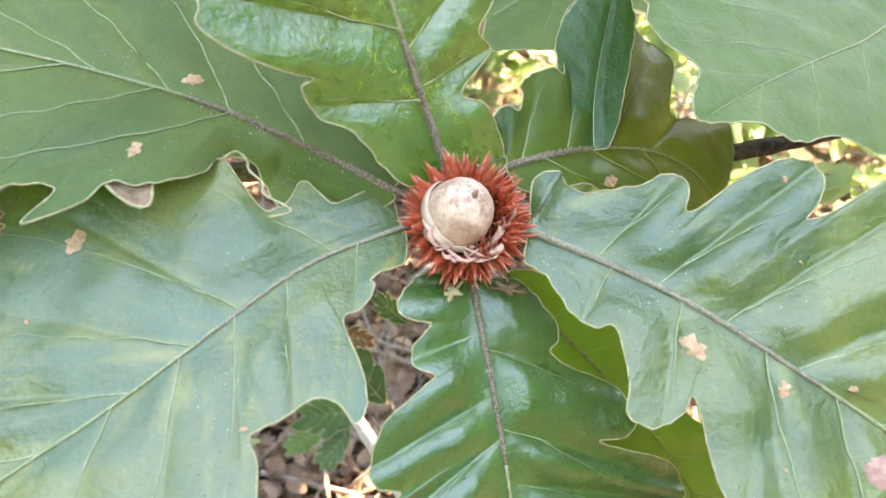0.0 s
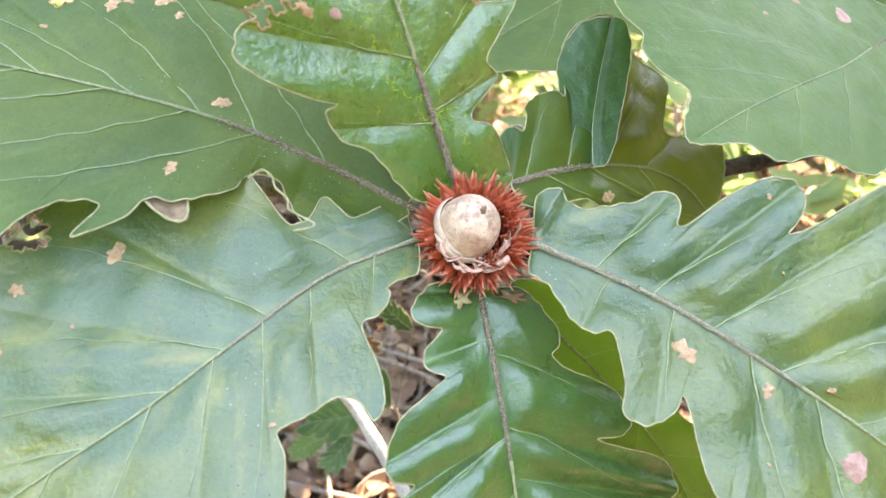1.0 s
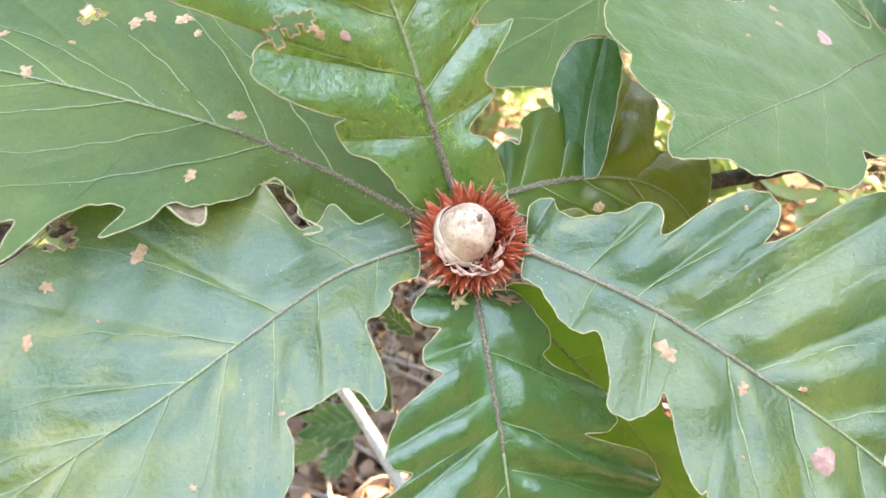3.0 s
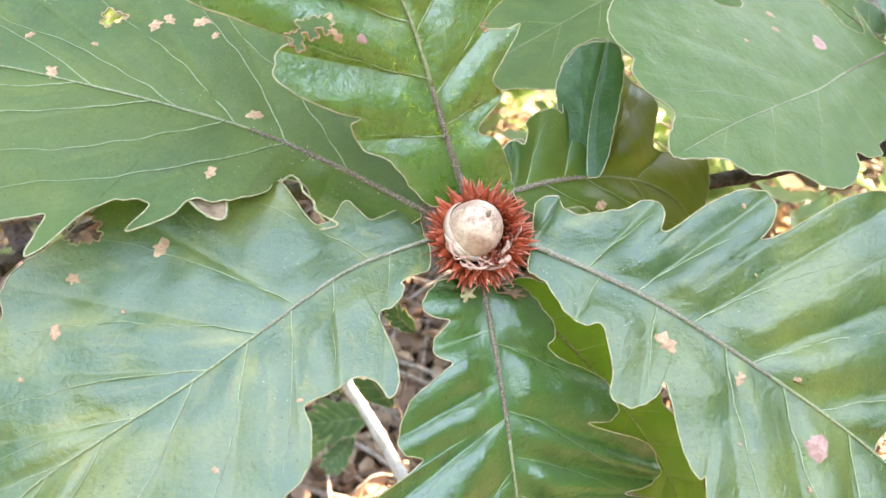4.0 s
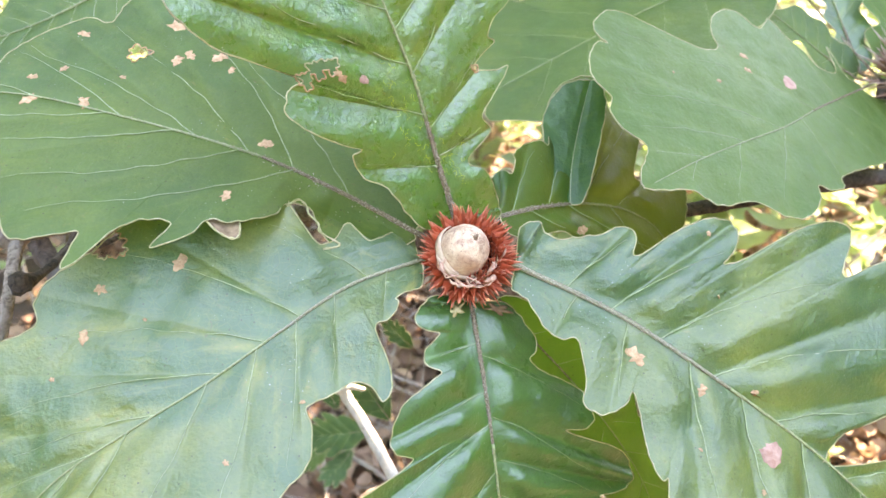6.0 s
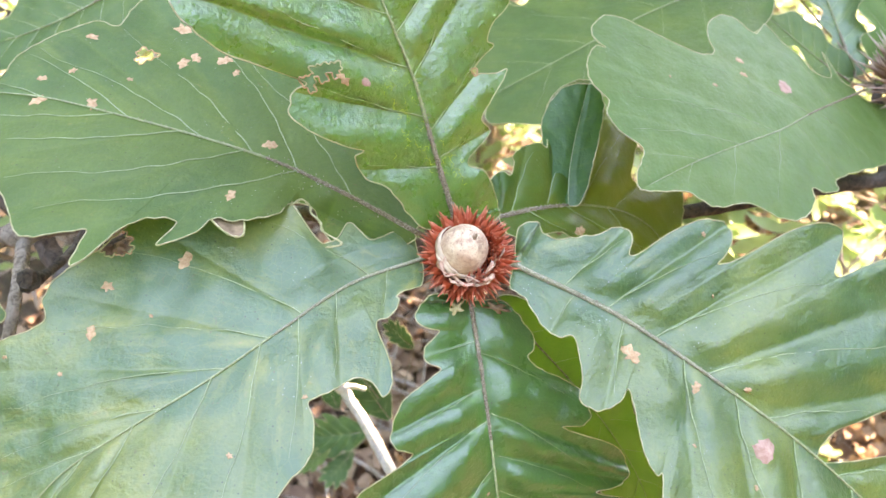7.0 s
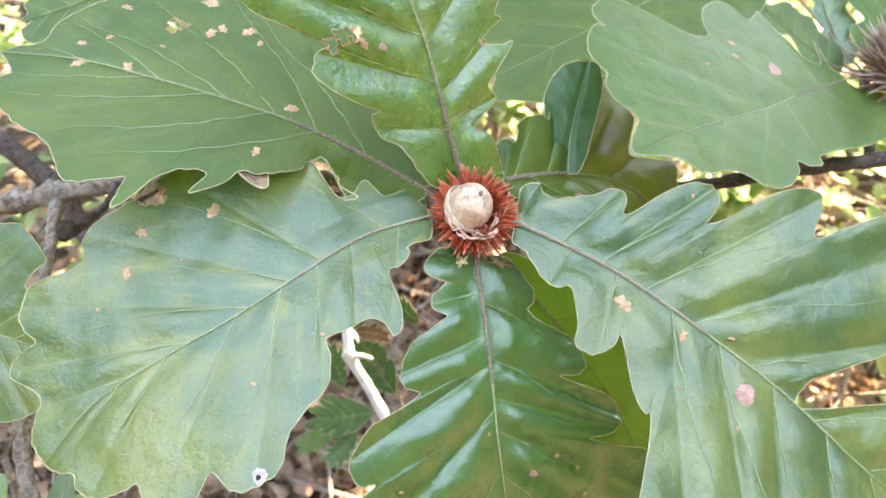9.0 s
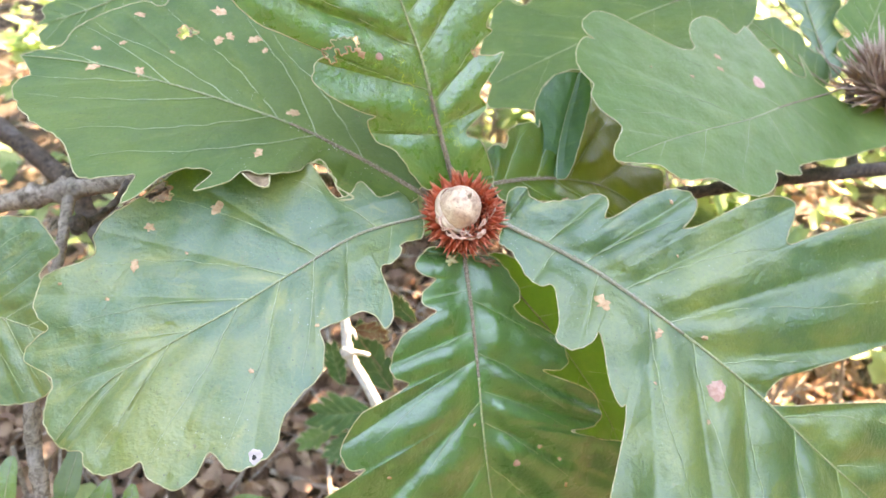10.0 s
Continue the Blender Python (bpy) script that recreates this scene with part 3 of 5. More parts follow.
LEAF_L = dict(
    rib=[(11.9, -12.8), (25, -26.9), (38.9, -40.3), (52, -54.4), (64.2, -69.3), (74.6, -85.5), (82, -103.2)],
    bend=(-7.9, -42.8, 22.4, -0.3, 0.2, -0.1),
    slant=((95, 55, 50, 10), (95, 55, 50, 10)),
    port=[(0.02, 3.9), (0.077, 9.9), (0.128, 10.7), (0.163, 20.3), (0.295, 15.3), (0.398, 20.7), (0.52, 15), (0.618, 19.6), (0.755, 15), (0.8, 25.9), (0.883, 20.7)],
    star=[(0.022, 3.6), (0.08, 9.3), (0.152, 11), (0.185, 17.4), (0.318, 15.5), (0.378, 22.4), (0.505, 16.1), (0.615, 21.3), (0.733, 15.4), (0.825, 18.7)],
    veins=([(0.15, 62), (0.28, 58), (0.41, 54), (0.54, 50), (0.67, 46), (0.8, 42)], [(0.15, 62), (0.28, 58), (0.41, 54), (0.54, 50), (0.67, 46), (0.8, 42)]),
)
LEAF_M = dict(
    rib=[(205.6, 109.5), (201.4, 127.2), (196.7, 144.8), (192.3, 162.4), (189, 180.3)],
    bend=(-112.8, -10.5, -20.1, -0.4, -0.6, -0.5),
    slant=((95, 55, 50, 10), (95, 55, 50, 10)),
    port=[(0.01, 5.1), (0.1, 8.3), (0.13, 13.3), (0.273, 6.5), (0.362, 11.6), (0.492, 6.7), (0.55, 16.5), (0.685, 21.2), (0.853, 13.2)],
    star=[(0.015, 5.7), (0.072, 11.5), (0.143, 10.7), (0.17, 18.5), (0.333, 16.1), (0.372, 27.4), (0.598, 24.9), (0.812, 17)],
    veins=([(0.15, 62), (0.28, 58), (0.41, 54), (0.54, 50), (0.67, 46), (0.8, 42)], [(0.15, 62), (0.28, 58), (0.41, 54), (0.54, 50), (0.67, 46), (0.8, 42)]),
)
LEAF_N = dict(
    rib=[(204.1, 106.1), (191.1, 113.9), (178.7, 122.7), (166.5, 131.7), (154.2, 140.5)],
    bend=(-129.2, -11.4, -4.6, -0.5, -0.1, -0.1),
    slant=((95, 55, 50, 10), (95, 55, 50, 10)),
    port=[(0.025, 3.4), (0.128, 9.4), (0.312, 8.2), (0.542, 3.5), (0.57, 10.8), (0.77, 7.8), (0.795, 12.6), (0.893, 9.4)],
    star=[(0.025, 6.8), (0.09, 13.6), (0.22, 13.6), (0.333, 17.5), (0.47, 15.2), (0.61, 16), (0.8, 6.5)],
    veins=([(0.15, 62), (0.28, 58), (0.41, 54), (0.54, 50), (0.67, 46), (0.8, 42)], [(0.15, 62), (0.28, 58), (0.41, 54), (0.54, 50), (0.67, 46), (0.8, 42)]),
)
LEAF_Q = dict(
    rib=[(220.5, 114.2), (224, 130.3), (229, 146.1), (233.9, 161.8), (238.3, 177.8)],
    bend=(-177.8, 6.8, -0.1, 0.3, 0.1, -0.0),
    slant=((95, 65, 50, 10), (95, 55, 50, 10)),
    port=[(0.013, 3.4), (0.083, 12.3), (0.13, 15.5), (0.247, 10.2), (0.26, 22.8), (0.417, 20.7), (0.542, 26.9), (0.818, 16)],
    star=[(0.015, 4.5), (0.077, 12.8), (0.225, 15.9), (0.292, 25.5), (0.568, 22.4), (0.748, 25.2), (0.91, 12)],
    veins=([(0.15, 62), (0.28, 58), (0.41, 54), (0.54, 50), (0.67, 46), (0.8, 42)], [(0.15, 62), (0.28, 58), (0.41, 54), (0.54, 50), (0.67, 46), (0.8, 42)]),
)


def oak_leaf(spec, label, material, petiole, quilt=1.4, ruffle=1.6, rib_width=0.9, seed=1.0, group="", pucker=0.6, vein_size=1.0, rib=None):
    rib2 = spline(spec["rib"], 241)
    at = np.linspace(0, 1, 241)
    tan = np.gradient(rib2, axis=0)
    tan /= np.linalg.norm(tan, axis=1)[:, None]
    c = spec["bend"]

    def bend(u, v):
        u, v = u / 100, v / 100
        flat_from = spec.get("level", 1e3)
        u = np.minimum(u, flat_from) + 0.2 * np.maximum(0, u - flat_from)
        return c[0] + c[1] * u + c[2] * v + c[3] * u * u + c[4] * u * v + c[5] * v * v

    def fan(s, degrees, sign):
        th = np.radians(degrees) * sign
        t = np.stack([np.interp(s, at, tan[:, 0]), np.interp(s, at, tan[:, 1])], -1)
        return np.stack([t[..., 0] * np.cos(th) - t[..., 1] * np.sin(th), t[..., 0] * np.sin(th) + t[..., 1] * np.cos(th)], -1)

    def on_rib(s):
        return np.stack([np.interp(s, at, rib2[:, 0]), np.interp(s, at, rib2[:, 1])], -1)

    base = rib2[0]
    foot = np.array([base[0], base[1], bend(base[0], base[1])])
    root = thing("oak_leaf", ROSETTE @ Matrix.Translation([q * MM for q in foot]), label, "leaf", group)
    all_v, all_f, all_uv, margins, side_veins = [], [], [], [], []
    detail = 2 if spec.get("holes") else 1
    rows = np.linspace(0, 1, 27 * detail) ** 0.9
    for lobes, slant, veins, sign in ((spec["port"], spec["slant"][0], spec["veins"][0], 1), (spec["star"], spec["slant"][1], spec["veins"][1], -1)):
        s_ctl = np.array([0.0] + [q[0] for q in lobes] + [1.0])
        d_ctl = np.array([0.0] + [q[1] for q in lobes] + [0.0])
        turn = np.interp(s_ctl, (0, 0.12, 0.75, 1), slant)
        rim_ctl = on_rib(s_ctl) + d_ctl[:, None] * fan(s_ctl, turn, sign)
        n = (len(s_ctl) - 1) * (16 if detail > 1 else 8) + 1
        rim = spline(rim_ctl, n)
        s_col = np.interp(np.linspace(0, len(s_ctl) - 1, n), np.arange(len(s_ctl)), s_ctl)
        # small teeth along the rim
        out = rim - on_rib(s_col)
        length = np.linalg.norm(out, axis=1) + 1e-6
        tooth = np.array([noise.noise((p[0] * 0.35, p[1] * 0.35, seed)) for p in rim]) * 0.7
        rim = rim + out / length[:, None] * (tooth * np.minimum(1, length / 6))[:, None]
        mid = on_rib(s_col)
        grid = mid[:, None] * (1 - rows)[None, :, None] + rim[:, None] * rows[None, :, None]
        flat = grid.reshape(-1, 2)
        f = np.tile(rows, n)
        # which side vein each place belongs to
        vs, va = [q[0] for q in veins], [q[1] for q in veins]
        probe = np.linspace(0, 1, 121)
        way = fan(probe, np.interp(probe, [0] + vs + [1], [min(110, va[0] + 15)] + va + [max(8, va[-1] - 12)]), sign)
        start = on_rib(probe)
        rel = flat[:, None] - start[None]
        cross = rel[..., 0] * way[None, :, 1] - rel[..., 1] * way[None, :, 0]
        along = (rel * way[None]).sum(2)
        hit = (cross[:, :-1] * cross[:, 1:] <= 0) & (along[:, :-1] > -0.5)
        reach = np.where(hit, along[:, :-1], 1e6)
        idx = reach.argmin(1)
        from_rib = np.linalg.norm(flat - np.repeat(mid, len(rows), 0), axis=1)
        one = np.arange(len(flat))
        c0, c1 = cross[one, idx], cross[one, idx + 1]
        exact = probe[idx] + (probe[1] - probe[0]) * c0 / np.where(np.abs(c0 - c1) < 1e-9, 1.0, c0 - c1)
        place = np.where(reach.min(1) < 1e5, exact, np.repeat(s_col, len(rows)))
        phase = np.interp(place, [0] + vs + [1], np.arange(len(vs) + 2) + 0.0)
        panel = np.array([1 + 0.55 * noise.noise((p[0] * 0.05, p[1] * 0.05, seed * 7.7)) for p in flat])
        puff = np.sin(math.pi * (phase % 1.0) ** 0.72) ** 0.9 * panel * np.minimum(1, from_rib / 9) * (1 - 0.4 * f)
        wave = np.array([noise.noise((p[0] * 0.045, p[1] * 0.045, seed * 3.1)) for p in flat])
        fine = np.array([noise.noise((p[0] * 0.16, p[1] * 0.16, seed * 1.7)) for p in flat])
        w = bend(flat[:, 0], flat[:, 1]) + quilt * (puff - 0.3) * np.minimum(1, from_rib / 4) + ruffle * wave * f ** 1.5 * np.minimum(1, from_rib / 20) + 0.35 * fine * f
        dimple = np.array([noise.noise((p[0] * 0.105, p[1] * 0.105, seed * 5.3)) for p in flat])
        w += pucker * dimple * np.minimum(1, from_rib / 7)
        w -= 0.5 * np.maximum(0, 1 - from_rib / 3)
        w -= spec.get("sink", (0.0, 0.0))[0 if sign > 0 else 1] * np.minimum(1, from_rib / 9) * np.clip((0.28 - np.repeat(s_col, len(rows))) / 0.1, 0, 1)
        all_uv += list(np.c_[phase + (7 if sign > 0 else 0), f * 0.8 + from_rib * 0.01])
        pts = np.c_[flat, w]
        o = len(all_v)
        k = len(rows)
        centre = (grid[:-1, :-1] + grid[1:, 1:]) / 2
        keep = np.ones(centre.shape[:2], bool)
        for hu, hv, hr in spec.get("holes", ()):
            dx, dy = centre[..., 0] - hu, centre[..., 1] - hv
            a = np.arctan2(dy, dx)
            keep &= np.hypot(dx, dy) > hr * 0.85 * (1 + 0.25 * np.sin(3 * a + seed) + 0.18 * np.sin(7 * a))
        for j in range(n - 1):
            for i in range(k - 1):
                if keep[j, i]:
                    q = (o + j * k + i, o + (j + 1) * k + i, o + (j + 1) * k + i + 1, o + j * k + i + 1)
                    all_f.append(q if sign < 0 else q[::-1])
        all_v += list(pts)
        margins.append(pts.reshape(n, k, 3)[:, -1])
        # side veins run until they near the rim
        for vk, ak in veins:
            p0 = on_rib(np.array(vk))
            direct = fan(np.array(vk), ak, sign)
            ahead = fan(np.array(vk), max(5, ak - 16), sign)
            steps = np.arange(0, 110, 1.5)
            bent = np.minimum(1, steps / 60)[:, None]
            line = p0 + steps[:, None] * (direct * (1 - bent * 0.6) + ahead * bent * 0.6)
            got = []
            for q in line:
                near = np.argmin(((flat - q) ** 2).sum(1))
                if np.hypot(*(flat[near] - q)) > 2.6 or f[near] > 0.93:
                    if len(got) > 2:
                        break
                    continue
                got.append((q[0], q[1], w[near]))
            if len(got) > 4:
                got = np.array(got)
                sway = np.array([noise.noise((k * 0.19, vk * 31, seed)) for k in range(len(got))]) * np.minimum(1, np.arange(len(got)) / 6)
                across = np.array((-direct[1], direct[0])).ravel()
                got[:, :2] += sway[:, None] * 0.9 * across
                side_veins.append(got)
    verts = np.array(all_v)

    def drape(u, v, lift):
        d2 = (verts[:, 0] - u) ** 2 + (verts[:, 1] - v) ** 2
        near = np.argsort(d2)[:8]
        a = np.c_[np.ones(8), verts[near, 0] - u, verts[near, 1] - v]
        return float(np.linalg.lstsq(a, verts[near, 2], rcond=None)[0][0]) + lift

    def shift(points):
        return (np.asarray(points) - foot) * MM

    blade = part("blade", (shift(verts), all_f), material, root)
    order = np.empty(len(blade.data.loops), int)
    blade.data.loops.foreach_get("vertex_index", order)
    blade.data.uv_layers.new(name="vein_lines").data.foreach_set("uv", np.array(all_uv)[order].ravel())
    for m in margins:
        part("margin", tube(shift(m + (0, 0, 0.02)), 0.00024, 5), MARGIN, blade, "thin cream leaf edge")
    for k, line in enumerate(side_veins if vein_size else ()):
        smooth = line.copy()
        smooth[:, 2] = np.convolve(np.pad(line[:, 2], 2, "edge"), np.ones(5) / 5, "valid")
        taper = np.linspace(0.24, 0.05, len(line)) * MM * vein_size
        part("side_vein", tube(shift(smooth + (0, 0, 0.19)), taper, 6, 0.2, k), VEIN, root, "pale side vein")
    rib3 = np.array([(p[0], p[1], drape(p[0], p[1], 0.35)) for p in rib2[::4]])
    rib3[:, 2] = np.convolve(np.pad(rib3[:, 2], 3, "edge"), np.ones(7) / 7, "valid")
    stalk = spline([petiole, 0.55 * np.array(petiole) + 0.45 * rib3[0] + (0, 0, -2), rib3[0]], 12)[:-1]
    whole = np.vstack([stalk, rib3])
    radii = np.r_[np.full(len(stalk), rib_width * 1.05), rib_width * np.interp(np.linspace(0, 1, len(rib3)), (0, 0.12, 0.4, 1), (1.0, 0.85, 0.55, 0.2))] * MM
    cut = len(stalk) + int(len(rib3) * 0.36)
    midrib = part("midrib", tube(shift(whole[:cut + 1]), radii[:cut + 1], 9, 0.22, seed), rib or RIB, root, "thin pale midrib" if rib == VEIN else "fuzzy grey-brown midrib")
    part("outer_midrib", tube(shift(whole[cut:]), radii[cut:], 8, 0.12, seed), PALE_RIB, midrib, "olive outer midrib")
    rng = random.Random(seed)
    if rib_width > 0.7:
        hairs = []
        for _ in range(420):
            k = min(len(rib3) - 2, int(abs(rng.gauss(0, 0.3)) * len(rib3)))
            p = rib3[k] + (rib3[k + 1] - rib3[k]) * rng.random()
            a = rng.uniform(0, 2 * math.pi)
            reach2 = rib_width * (0.9 if k < len(rib3) * 0.3 else 0.6)
            q = p + np.array((math.cos(a) * reach2 * 0.8, math.sin(a) * reach2 * 0.8, rng.uniform(0.0, reach2)))
            e = q + (q - p) * rng.uniform(0.35, 0.9) + np.array([rng.uniform(-0.2, 0.2) for _ in range(3)])
            hairs.append(tube(shift(np.array([q, (q + e) / 2, e])), np.array([0.13, 0.10, 0.04]) * MM, 3))
        tagged(part("fuzz", joined(hairs), FUZZ, midrib, "short grey hairs"), kind="stuff")
    def hole_edge(a, hr):
        return hr * 0.85 * (1 + 0.25 * math.sin(3 * a + seed) + 0.18 * math.sin(7 * a))

    bites = spec.get("holes", ())
    for hu, hv, hr in bites:
        run = []
        for j in range(73):
            a = 2 * math.pi * j / 72
            rr = hole_edge(a, hr) + 0.12
            x, y = hu + rr * math.cos(a), hv + rr * math.sin(a)
            clear = all((o == (hu, hv, hr)) or math.hypot(x - o[0], y - o[1]) > hole_edge(math.atan2(y - o[1], x - o[0]), o[2]) for o in bites)
            if clear:
                run.append((x, y, drape(x, y, 0.1)))
            if (not clear or j == 72) and len(run) > 4:
                part("eaten_rim", tube(shift(np.array(run)), np.array([0.24 + 0.15 * noise.noise((k * 0.4, hu, 1.0)) for k in range(len(run))]) * MM, 6, 0.3, seed), MARGIN if j % 2 else SPOT, blade, "dry brown rim round an eaten hole")
            if not clear:
                run = []
    for filled, loop in spec.get("bridges", ()):
        line = spline([(u, v, bend(u, v) - 0.8) for u, v in loop], 8 * len(loop))
        wide = np.array([0.34 + 0.2 * noise.noise((k * 0.3, seed, 2.0)) for k in range(len(line))]) * MM
        part("eaten_rim", tube(shift(line), wide, 6, 0.3, seed), MARGIN, blade, "dry cream rim round an eaten hole")
        if filled:
            hub = line.mean(0) + (0, 0, -1.6)
            inner2 = (line + hub) / 2 + (0, 0, -0.3)
            n = len(line)
            tris = [(j2, (j2 + 1) % n, n + (j2 + 1) % n, n + j2) for j2 in range(n)] + [(n + j2, n + (j2 + 1) % n, 2 * n) for j2 in range(n)]
            part("dry_membrane", (shift(np.vstack([line, inner2, hub])), tris), UNDERSIDE, blade, "dried tan tissue in an eaten hole")
    for u, v in spec.get("mines", ()):
        for _ in range(9):
            p, a, line = np.array([u + rng.gauss(0, 3.2), v + rng.gauss(0, 3.2)]), rng.uniform(0, 6.28), []
            for _ in range(rng.randrange(4, 10)):
                line.append((p[0], p[1], drape(p[0], p[1], 0.12)))
                a += rng.choice((-1, 1)) * rng.uniform(0.3, 1.5)
                p = p + rng.uniform(0.3, 0.7) * np.array((math.cos(a), math.sin(a)))
            part("leaf_mine", tube(shift(np.array(line)), rng.uniform(0.035, 0.08) * MM, 4), MINE, blade, "bright yellow squiggle")
    for u0, v0, u1, v1, count in spec.get("crumbs", ()):
        grains = []
        for _ in range(count):
            k, a, size = rng.random(), rng.uniform(0, 6.28), rng.choice((0.07, 0.09, 0.12, 0.2))
            u, v = u0 + (u1 - u0) * k + rng.gauss(0, 2.0), v0 + (v1 - v0) * k + rng.gauss(0, 1.6)
            p = np.array((u, v, drape(u, v, 0.3)))
            way = np.array((math.cos(a), math.sin(a), 0.0)) * size * rng.uniform(0.8, 2.2)
            q0, q1 = p - way, p + way
            q0[2], q1[2] = drape(q0[0], q0[1], 0.26), drape(q1[0], q1[1], 0.26)
            grains.append(tube(shift(np.array([q0, p, q1])), np.array([0.4, 1.0, 0.5]) * size * MM, 5))
        tagged(part("dust", joined(grains), CRUMB, blade, "pale crumbs caught along the rib"), kind="stuff")
    for u, v, r in spec.get("flaps", ()):
        ring, n = [(u, v, drape(u, v, -1.2))], 16
        for j in range(n):
            a = 2 * math.pi * j / n
            rr = r * (0.9 + 0.25 * math.sin(3 * a + u) + 0.1 * rng.uniform(-1, 1))
            x, y = u + rr * math.cos(a), v + rr * math.sin(a)
            ring.append((x, y, drape(x, y, -1.2 - 1.5 * abs(math.sin(a)))))
        part("dead_edge", (shift(ring), [(0, 1 + j, 1 + (j + 1) % n) for j in range(n)]), UNDERSIDE, blade, "curled greyish underside")
    for kind, material2, note in (("spots", SPOT, "tan dead spot"), ("scars", SCAR, "pinkish brown scar"), ("chalk", WHITE, "white patch round a pinhole"), ("dots", BLACK, "dark disc standing in for a pinhole")):
        for u, v, r in spec.get(kind, ()):
            lift = 0.55 if kind == "dots" else 0.25
            n, ph = 18, rng.random() * 6
            ring = [(u, v, drape(u, v, lift + 0.1))]
            reach2 = []
            for j in range(n):
                a = 2 * math.pi * j / n
                reach2.append(r * (0.85 + 0.22 * math.sin(2 * a + ph) + 0.2 * math.sin(5 * a + 2 * ph) + 0.2 * rng.uniform(-1, 1)) if kind == "spots" else r * (1 + 0.1 * math.sin(3 * a + ph) + 0.1 * math.sin(7 * a)))
            for share2 in (0.35, 0.7, 1.0):
                for j in range(n):
                    a = 2 * math.pi * j / n
                    x, y = u + share2 * reach2[j] * math.cos(a), v + share2 * reach2[j] * math.sin(a)
                    ring.append((x, y, drape(x, y, lift + (0.1 if share2 < 1 else -0.12))))
            faces = [(0, 1 + j, 1 + (j + 1) % n) for j in range(n)]
            for k in (1, 1 + n):
                faces += [(k + j, k + n + j, k + n + (j + 1) % n, k + (j + 1) % n) for j in range(n)]
            part("blemish", (shift(ring), faces), material2, blade, note)
    return root


STEM_TOP = (1.0, 0.0, -9.0)
FAR_STEM = (212.0, 104.0, -152.0)
LEAVES = "leaves of the oak branch"
oak_leaf(LEAF_A, "broad green oak leaf with tan spots and insect holes", DULL, STEM_TOP, 0.9, 2.0, 0.85, 1.0, LEAVES)
oak_leaf(LEAF_B, "large blue-green oak leaf with yellow mottling and eaten lobes", MATURE, STEM_TOP, 1.7, 1.8, 0.66, 2.0, LEAVES, 0.9, 0.75, GREY_RIB)
oak_leaf(LEAF_C, "long quilted oak leaf with blue sheen and a deep bite", QUILTED, STEM_TOP, 4.0, 1.6, 0.9, 3.0, LEAVES, 1.0, 1.0, GREY_RIB)
oak_leaf(LEAF_D, "glossy deep-green quilted oak leaf below the acorn", GLOSSY, STEM_TOP, 5.0, 1.8, 0.8, 4.0, LEAVES, 1.2, 0.6)
oak_leaf(LEAF_H, "fresh green oak leaf rising above the acorn, eaten through", FRESH, STEM_TOP, 4.2, 2.2, 1.1, 5.0, LEAVES, 1.3, 0.9)
oak_leaf(LEAF_E, "dark glossy oak leaf with upturned lobes and an olive curling end", CURLED, STEM_TOP, 3.6, 2.0, 0.85, 6.0, LEAVES, 1.1, 0.8)
# a lobe of the curling leaf, added as a separate blade just before it
oak_leaf(LEAF_G, "dark satin upturned lobe of the curling oak leaf, added as its own blade", SATIN, (30.0, 18.0, -44.0), 0.2, 1.0, 0.25, 16.0, LEAVES, 0.9, 0, VEIN)
oak_leaf(LEAF_F, "pale green broad oak leaf of the second shoot", PALE, FAR_STEM, 0.9, 1.6, 0.6, 7.0, LEAVES, 0.8, 0.5)
# darker green chosen here in place of the shade on this rear leaf
oak_leaf(LEAF_I, "oak leaf hanging behind the others, its shade put in as dull green", DULL, FAR_STEM, 0.8, 1.6, 0.6, 8.0, LEAVES, 0.6, 0.4)
oak_leaf(LEAF_J, "blue-green oak leaf with a yellow edge at the branch end", MATURE, (-262.0, -12.0, -92.0), 1.4, 1.6, 0.8, 9.0, LEAVES)
oak_leaf(LEAF_K, "shaded dark green oak leaf behind", DULL, (-120.0, 14.0, -63.0), 1.0, 1.6, 0.8, 10.0, LEAVES, 0.6, 0.7)
oak_leaf(LEAF_L, "bright yellow-green oak leaf glowing underneath", YELLOWING, (2.0, -3.0, -16.0), 1.0, 1.6, 0.45, 11.0, LEAVES, 0.6, 0.5)
oak_leaf(LEAF_M, "blue-green oak leaf beside the old cup", QUILTED, FAR_STEM, 1.0, 1.6, 0.8, 12.0, LEAVES, 0.8, 0.6)
oak_leaf(LEAF_N, "small dark green oak leaf behind the old cup", DULL, FAR_STEM, 0.5, 1.6, 0.5, 13.0, LEAVES, 0.6, 0.4)
oak_leaf(LEAF_Q, "smooth blue-green oak leaf above the old cup", PALE, FAR_STEM, 0.5, 1.6, 0.6, 14.0, LEAVES, 0.6, 0.5)


